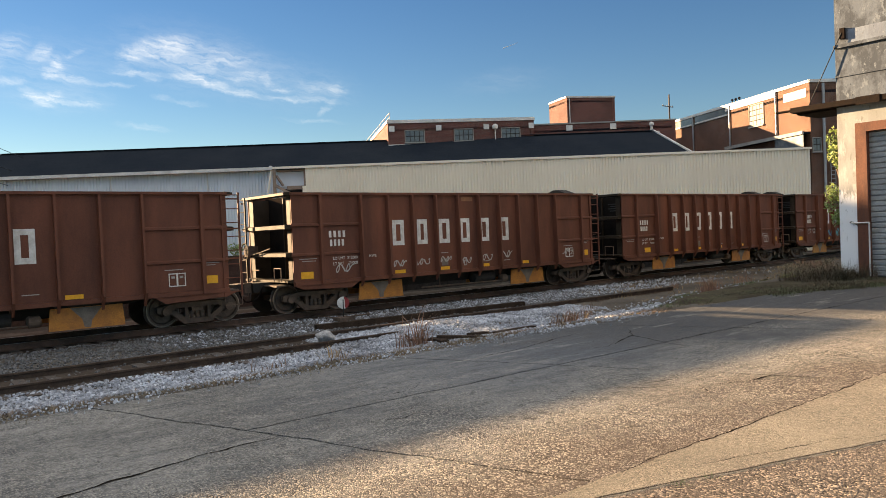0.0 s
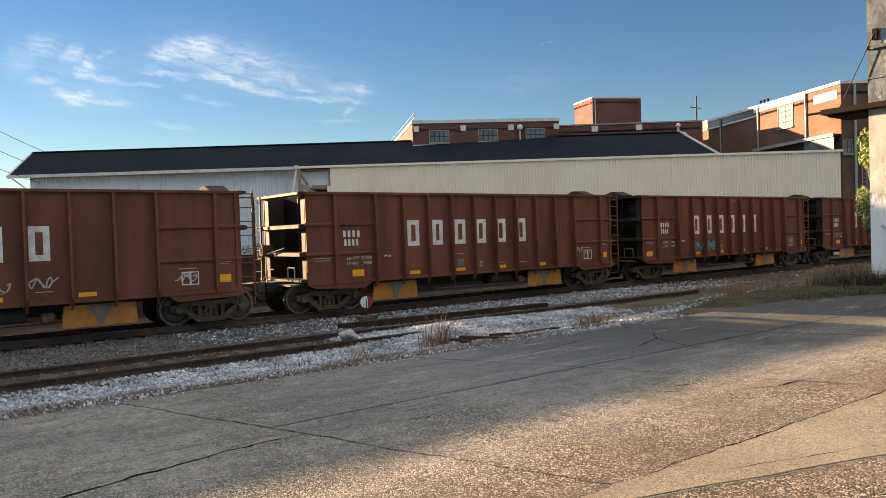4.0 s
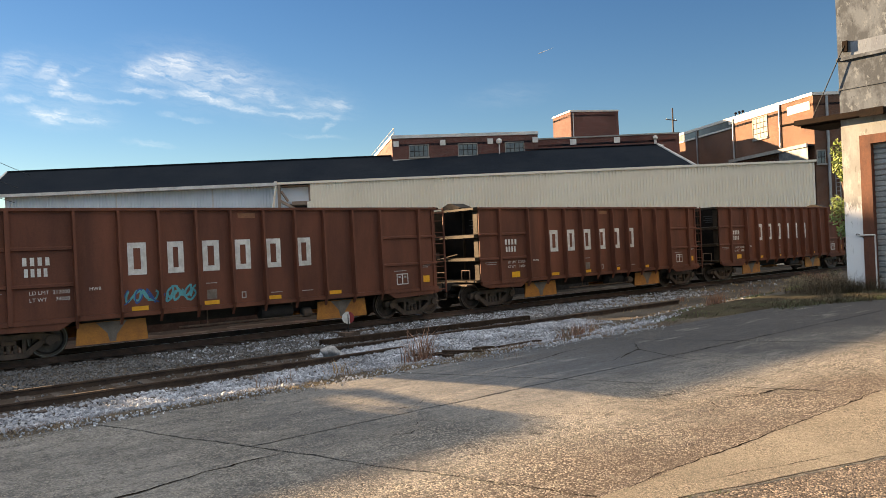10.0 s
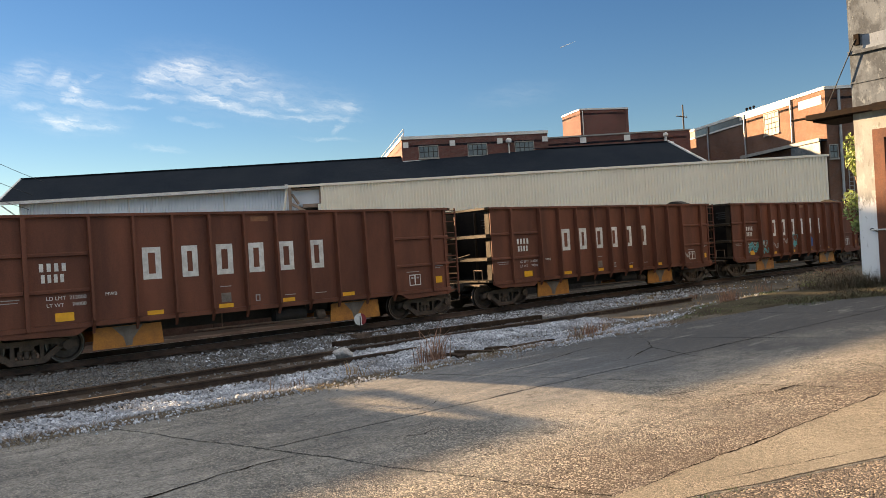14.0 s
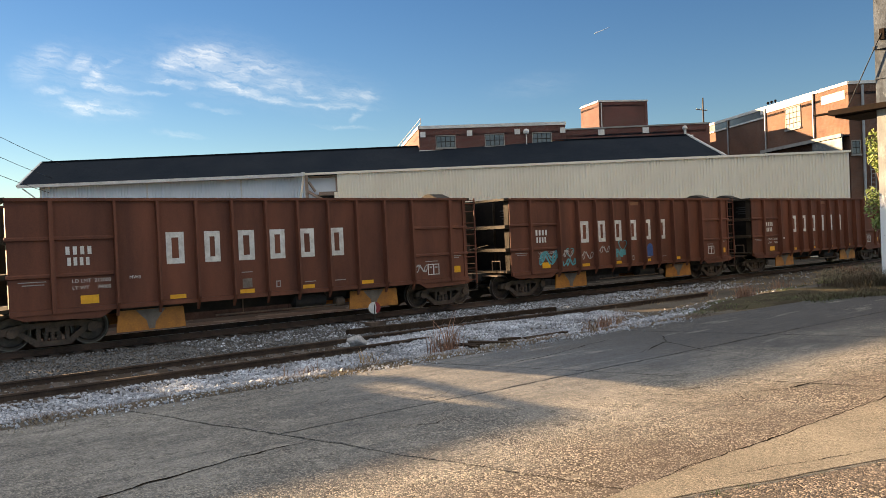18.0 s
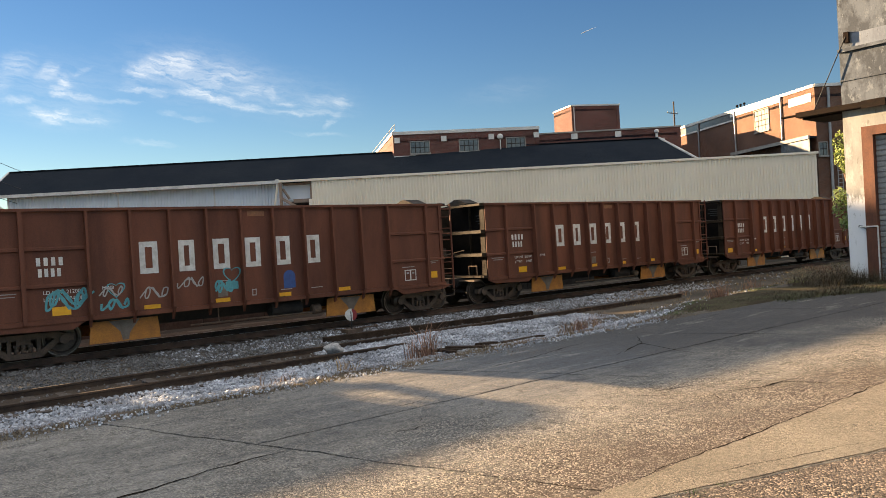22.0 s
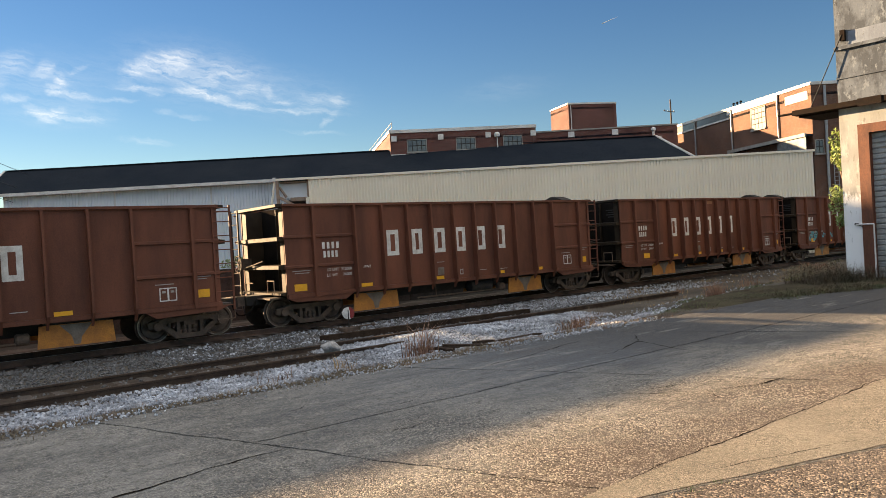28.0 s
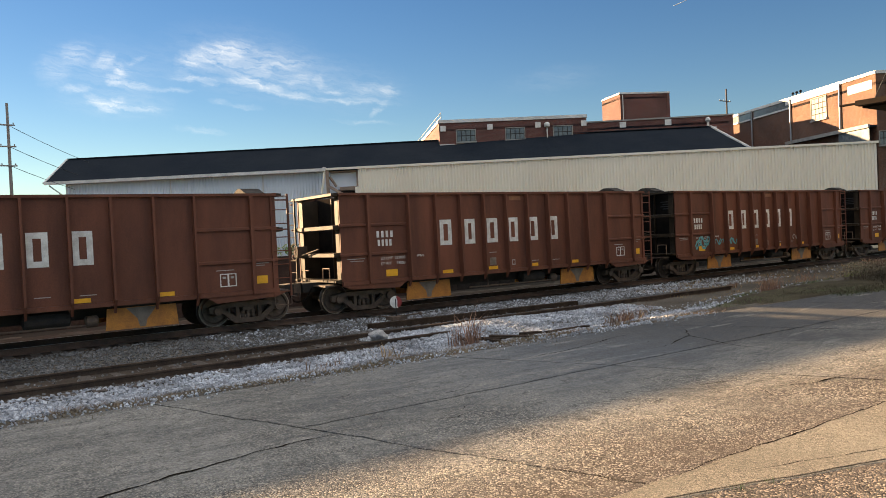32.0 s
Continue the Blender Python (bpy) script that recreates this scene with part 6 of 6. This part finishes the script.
def switch_stand():
    st = thing("switch_stand", "low railway switch stand with a red and white target disc", "switch stand", at=pose(11.35, 18.85, -0.16))
    bm = bmesh.new()
    box(bm, -0.25, 0.25, -0.2, 0.2, 0.0, 0.10)
    soften(bm, 0.02)
    part("base", bm, CAST, st)
    bm = bmesh.new()
    rod(bm, (0, 0, 0.10), (0, 0, 0.62), 0.018, 8)
    part("spindle", bm, UNDER, st)
    face = pose(0, 0, 0.52, 0, 0, -31)
    red = material("target_red", (0.30, 0.03, 0.03), (0.2, 0.025, 0.025), rough=0.5, scale=6, fine=60, bump=0.02)
    for mat, a0, a1, nm in ((WHITE, 80, 290, "white_field"), (red, -70, 80, "red_field")):
        bm = bmesh.new()
        ring = [(0.0, 0.0)] + [(0.18 * math.cos(radians(a0 + (a1 - a0) * i / 14)), 0.18 * math.sin(radians(a0 + (a1 - a0) * i / 14))) for i in range(15)]
        prism(bm, ring, -0.008, 0.008, "y")
        part(nm, bm, mat, st, at=face)
    bm = bmesh.new()
    prism(bm, [(0.02 + 0.03 * math.cos(radians(a)) , 0.12 * math.sin(radians(a))) for a in range(0, 360, 24)], -0.012, -0.0085, "y")
    part("pale_stripe", bm, WHITE, st, at=face)
    bm = bmesh.new()
    rod(bm, (0.05, -0.05, 0.1), (0.5, -0.5, 0.16), 0.02, 6)
    turned(bm, [(-0.05, 0.03), (0, 0.06), (0.05, 0.03)], (0.52, -0.52, 0.16), "x", 10)
    part("throw_lever", bm, CAST, st)
    bm = bmesh.new()
    rod(bm, (0, 0.1, 0.05), (0, 1.9, 0.03), 0.02, 6)
    part("connecting_rod", bm, CAST, st)


switch_stand()

bm = bmesh.new()
box(bm, -3.7, 3.7, -0.09, 0.09, -0.2, 0.0)
soften(bm, 0.015)
for v in bm.verts:
    v.co.y += 0.03 * noise.noise((v.co.x, 0.0, 3.0))
solid("timber_baulk", bm, OLDWOOD, "long creosoted timber lying beside the siding", "timber", at=pose(13.4, 17.36, -0.03, 0, 0, -3.6))
bm = bmesh.new()
bmesh.ops.create_icosphere(bm, subdivisions=3, radius=0.2)
for v in bm.verts:
    v.co *= 1 + 0.4 * noise.noise(v.co * 6) + 0.12 * noise.noise(v.co * 17)
    v.co.z *= 0.72
    v.co.x *= 1.15
solid("pale_boulder", bm, BOULDER, "pale rounded boulder painted white", "boulder", at=pose(8.5, 14.95, 0.02, 0, 0, 30), smooth=True)

debris = [(9.7, 12.2, 1.9, 25, 4), (10.3, 11.9, 1.6, 5, 8), (10.6, 11.5, 1.2, -20, 3), (9.9, 11.7, 1.1, 48, 6), (10.9, 11.2, 1.5, 12, 2)]
debris += [(8.6, 10.9, 1.3, 62, 5), (8.9, 10.6, 0.9, -35, 3), (9.6, 10.9, 1.0, 30, 6), (9.2, 11.3, 1.7, -8, 4)]
for i, (x, y, length, turn, tip) in enumerate(debris):
    bm = bmesh.new()
    box(bm, -length / 2, length / 2, -0.075, 0.075, -0.02, 0.015 + 0.02 * (i % 2))
    soften(bm, 0.008)
    for v in bm.verts:
        v.co.y += 0.02 * noise.noise((v.co.x * 3, i, 0))
    solid("broken_plank", bm, OLDWOOD, "broken weathered plank lying among dead weeds", "plank", group="broken planks", at=pose(x, y, ground_z(x, y) + 0.03 + 0.008 * i, 0, tip, turn))


def crack(points, name="crack", wide=0.009, z=PAVE + 0.003):
    """A dark crack filled with dirt, standing a hair above the slab."""
    bm = bmesh.new()
    fine = []
    for (xa, ya), (xb, yb) in zip(points, points[1:]):
        steps = max(4, int(math.dist((xa, ya), (xb, yb)) / 0.05))
        for k in range(steps):
            f = k / steps
            fine.append(ragged(xa + (xb - xa) * f, ya + (yb - ya) * f))
    fine.append(ragged(*points[-1]))
    last = None
    for i, (x, y) in enumerate(fine):
        j = min(i, len(fine) - 2)
        d = Vector((fine[j + 1][0] - fine[j][0], fine[j + 1][1] - fine[j][1]))
        n_ = Vector((-d.y, d.x)).normalized() * wide * min(1.0, (i + 0.3) / 7, (len(fine) - i) / 7) * (0.45 + 1.6 * max(0.0, noise.noise((x * 3, y * 3, 2.0))) + 0.9 * max(0.0, noise.noise((x * 11, y * 11, 5.0))))
        pair = (bm.verts.new((x + n_.x, y + n_.y, z)), bm.verts.new((x - n_.x, y - n_.y, z)))
        if last:
            bm.faces.new((last[0], pair[0], pair[1], last[1]))
        last = pair
    solid(name, bm, DIRT, "dirt-filled crack in the concrete", "crack", group="cracks in the concrete", kind="structure")


crack([(0.3, 5.75), (1.41, 6.02), (1.94, 6.14), (2.5, 6.23), (3.05, 6.28)], wide=0.015)
crack([(9.05, 7.15), (9.42, 7.33), (10.02, 7.54), (9.9, 7.2), (9.69, 6.65), (9.6, 6.2)], wide=0.016)
crack([(10.02, 7.54), (10.25, 7.75), (10.66, 8.1)], wide=0.016)
crack([(6.9, 7.95), (7.92, 8.04), (8.9, 8.3), (9.69, 8.47)], wide=0.012)
crack([(x_, kerb_y(x_) + 0.22) for x_ in (4.6, 5.2, 5.8, 6.5)], wide=0.004, z=PAVE + 0.0065)
crack([(x_, kerb_y(x_) + 0.12) for x_ in (6.1, 6.9, 7.6, 8.4)], wide=0.0035, z=PAVE + 0.0065)
crack([(x_, 3.43) for x_ in (4.3, 5.0, 5.8, 6.6, 7.5, 8.6, 10.0, 12.0)], wide=0.008, z=PAVE + 0.0065)
crack([(6.6, 5.35), (6.9, 4.95), (7.2, 4.85)], wide=0.010)
crack([(7.4, 4.55), (7.9, 4.35), (8.6, 4.3)], wide=0.012)
crack([(6.85, 5.23), (7.2, 5.1), (7.75, 4.9)], wide=0.009)


# shrubs along the foot of the pale warehouse, seen between the cars
def shrub(x, y, high, seed):
    s = thing("shrub", "dense green shrub at the foot of the warehouse wall", "shrub", group="shrubs by the warehouse")
    rng = random.Random(seed)
    blobs = [(x + rng.gauss(0, 0.6), y + rng.gauss(0, 0.5), -0.2 + high * rng.uniform(0.25, 0.85), 0.5, 0.5, 0.45) for _ in range(9)]
    o = new("leaves", leaf_cluster("leaves", blobs, 700, "", seed, 0.11))
    o.parent = s
    for bx, by, bz, *_ in blobs:
        bm = bmesh.new()
        rod(bm, (x, y, -0.3), (bx, by, bz), 0.03, 5, 0.012)
        part("stem", bm, TWIG, s)


for i, (s_, d_, h_) in enumerate(((-33.0, 60.5, 2.6), (-29.5, 60.6, 2.2), (-24.0, 60.6, 2.8), (-20.5, 60.5, 2.3), (-14.5, 60.6, 2.5))):
    v_ = SHED @ Vector((s_, d_, 0))
    shrub(v_.x, v_.y, h_, 40 + i)


_c = random.Random(77)
for i in range(22):
    x, y = _c.uniform(2.5, 16), _c.uniform(3.8, 8.8)
    a, k = _c.uniform(-0.35, 0.25), _c.uniform(0.15, 0.6)
    crack([(x, y), (x + k * math.cos(a), y + k * math.sin(a)), (x + 1.7 * k * math.cos(a + 0.3), y + 1.7 * k * math.sin(a + 0.3))], wide=0.006)


# low dark fence beyond the main track
fence = thing("yard_fence", "low dark weathered board fence beyond the tracks", "fence")
FENCE = material("dark_boards", (0.055, 0.052, 0.05), (0.03, 0.029, 0.028), rough=0.9, scale=2, fine=30, bump=0.1, spec=0.1)
bm = bmesh.new()
box(bm, 0.0, 2.36, -0.02, 0.02, -0.25, 1.75)
panel = part("panel", bm, FENCE, fence, at=pose(-62, 27.0, 0))
bm = bmesh.new()
box(bm, -0.06, 0.06, -0.07, 0.05, -0.3, 1.9)
post = part("post", bm, FENCE, fence, at=pose(-62.02, 27.0, 0))
for k in range(1, 44):
    again(panel, fence, pose(-62 + 2.4 * k, 27.0, 0.05 * noise.noise((k * 0.7, 0, 0))))
    again(post, fence, pose(-62.02 + 2.4 * k, 27.0, 0))

# ---- what sets single cars apart ----
TEAL = material("teal_spray", (0.10, 0.36, 0.40), (0.07, 0.28, 0.32), rough=0.5, scale=6, fine=50, bump=0.0)
BLUE = material("blue_spray", (0.03, 0.09, 0.30), (0.025, 0.07, 0.22), rough=0.5, scale=6, fine=50, bump=0.0)
CHALK = material("pale_spray", (0.42, 0.40, 0.38), (0.34, 0.33, 0.31), rough=0.6, scale=6, fine=50, bump=0.0)
FADED = material("faded_orange_patch", (0.27, 0.12, 0.05), (0.2, 0.085, 0.045), rough=0.6, scale=4, fine=50, bump=0.0)


def patch(car, mat, x0, x1, z0, z1, label, arch=False):
    y = -(WIDE + 0.0265)
    bm = bmesh.new()
    if arch:
        r = (x1 - x0) / 2
        prism(bm, [(x0, z0), (x1, z0)] + [(x0 + r + r * math.cos(radians(a)), z1 - r + r * math.sin(radians(a))) for a in range(0, 181, 20)], y, y + 0.003, "y")
    else:
        box(bm, x0, x1, y, y + 0.003, z0, z1)
    part("paint_patch", bm, mat, car, label)


def car_no(k):
    return CARS[k + 2]


for k, marks in {0: [(-3.3, 1.25, 0.4, CHALK), (-2.3, 1.25, 0.4, CHALK), (-1.3, 1.3, 0.35, CHALK), (-0.4, 1.2, 0.4, CHALK), (0.55, 1.25, 0.45, CHALK), (1.5, 1.3, 0.5, CHALK), (-5.5, 1.2, 0.5, CHALK), (5.0, 1.25, 0.4, CHALK)],
                 1: [(4.6, 1.45, 0.35, CHALK)],
                 2: [(-3.4, 1.2, 0.75, BLUE), (-3.35, 1.25, 0.6, TEAL), (-2.35, 1.3, 0.65, TEAL), (-2.3, 1.2, 0.6, TEAL)],
                 5: [(-5.55, 1.2, 0.85, TEAL), (-5.5, 1.3, 0.8, TEAL), (-4.3, 1.45, 0.45, CHALK), (-4.25, 1.1, 0.5, TEAL), (-3.3, 1.3, 0.6, CHALK), (-2.3, 1.5, 0.55, CHALK), (-1.35, 1.4, 0.45, TEAL), (-1.3, 1.3, 0.45, TEAL)],
                 4: [(4.55, 1.25, 0.5, CHALK)],
                 9: [(-5.6, 1.15, 0.8, TEAL), (-5.55, 1.3, 0.8, TEAL), (-4.3, 1.3, 0.5, TEAL), (-3.3, 1.3, 0.5, TEAL), (2.0, 1.3, 0.5, CHALK)]}.items():
    for i, (x, z, size, mat) in enumerate(marks):
        scribble(car_no(k), x, z, size, mat, 100 * k + i)


def heart(car, x, z, r, mat):
    """A sprayed outline of a heart."""
    y = -(WIDE + 0.0268)
    bm = bmesh.new()
    last = None
    for k in range(25):
        a = 2 * math.pi * k / 24
        u, v = math.sin(a) ** 3, (13 * math.cos(a) - 5 * math.cos(2 * a) - 2 * math.cos(3 * a)) / 16
        pair = [bm.verts.new((x + r * u * s_, y, z + r * (v * s_ - 0.05))) for s_ in (1.0, 0.84)]
        if last:
            bm.faces.new((last[0], pair[0], pair[1], last[1]))
        last = pair
    part("sprayed_heart", bm, mat, car, "sprayed outline of a heart")


heart(car_no(5), -3.95, 1.62, 0.23, TEAL)
heart(car_no(5), -0.85, 1.80, 0.27, TEAL)
patch(car_no(5), TEAL, -1.05, -0.68, 1.36, 1.58, "teal sprayed cup")
patch(car_no(5), BLUE, 0.72, 1.1, 1.25, 1.78, "blue sprayed arch", True)
for k in range(-2, 12):
    c = car_no(k)
    if k % 3 != 1:
        patch(c, FADED, -0.30, 0.22, TOP - 0.22, TOP - 0.08, "faded orange patch")
    hoods = [o for o in c.children if o.name.split(".")[0] == "end_hood"]
    for j, o in enumerate(hoods):
        if (j == 0 and k not in (2, 3, 6, 9, 10)) or (j == 1 and k not in (0, 1, 4, 5, 7, 8)):
            bpy.data.objects.remove(o)
# reflector plates and strips stand in other panels on some cars
for k in range(-2, 12):
    c = car_no(k)
    x = -6.74 if k in (0, 2, 7) else -5.44
    flat_mark(c, "reflector", YELLOW, x, x + 0.42, 1.07, 1.28, "yellow reflector plate")
    for x in ((-4.39, -1.44, 1.44, 3.46) if k == 7 else (-3.28, -1.36, 0.52, 2.56)):
        flat_mark(c, "reflector_strip", YELLOW, x, x + 0.42, 1.02, 1.13, "yellow reflector strip")
LABELS = {0: "brown gondola freight car with pale sprayed scrawls low on its side", 2: "brown gondola freight car with blue and teal scrawls on its side", 5: "brown gondola freight car covered in teal and white scrawls", 9: "brown gondola freight car with teal scrawls near its end"}
for k, text in LABELS.items():
    tagged(car_no(k), text)


def stencil(text, x, z, size):
    """Readable stencil text as flat meshes on every car's near side."""
    cu = bpy.data.curves.new("stencil", "FONT")
    cu.body, cu.size, cu.extrude = text, size, 0.001
    tmp = new("stencil_text", cu)
    bpy.context.view_layer.update()
    me = bpy.data.meshes.new_from_object(tmp.evaluated_get(bpy.context.evaluated_depsgraph_get()))
    me.materials.clear()
    me.materials.append(WHITE)
    bpy.data.objects.remove(tmp)
    for c in CARS:
        o = new("stencil_text", me)
        o.parent = c
        o.matrix_basis = pose(x, -(WIDE + 0.0245), z, 90, 0, 0)


stencil("LD LMT  212000", -5.62, 1.60, 0.13)
stencil("LT WT     74000", -5.62, 1.43, 0.13)
stencil("MWB", -4.28, 1.62, 0.12)


def motions():
    for i, car in enumerate(CARS):
        walk(car, [(2.0 * j, pose(train_x(i - 2, 2.0 * j), TRACK_Y, 0)) for j in range(17)])
        for ws in [o for o in car.children if o.name.split(".")[0] == "wheelset"]:
            x, z = ws.location.x, ws.location.z
            walk(ws, [(0.16 * j, pose(x, 0, z, 0, math.degrees((train_x(0, 0.16 * j) - train_x(0, 0)) / WHEEL_R), 0)) for j in range(201)])
    rows = []
    for t, az, el in ((0, 44.69, 13.92), (9, 46.94, 14.39), (19, 49.57, 15.01), (32, 53.48, 15.79)):
        a, e = radians(az), radians(el)
        rows.append((t, pose(3500 * math.sin(a) * math.cos(e), 3500 * math.cos(a) * math.cos(e), 3500 * math.sin(e), 0, -8, -az)))
    walk(trail, rows)


motions()
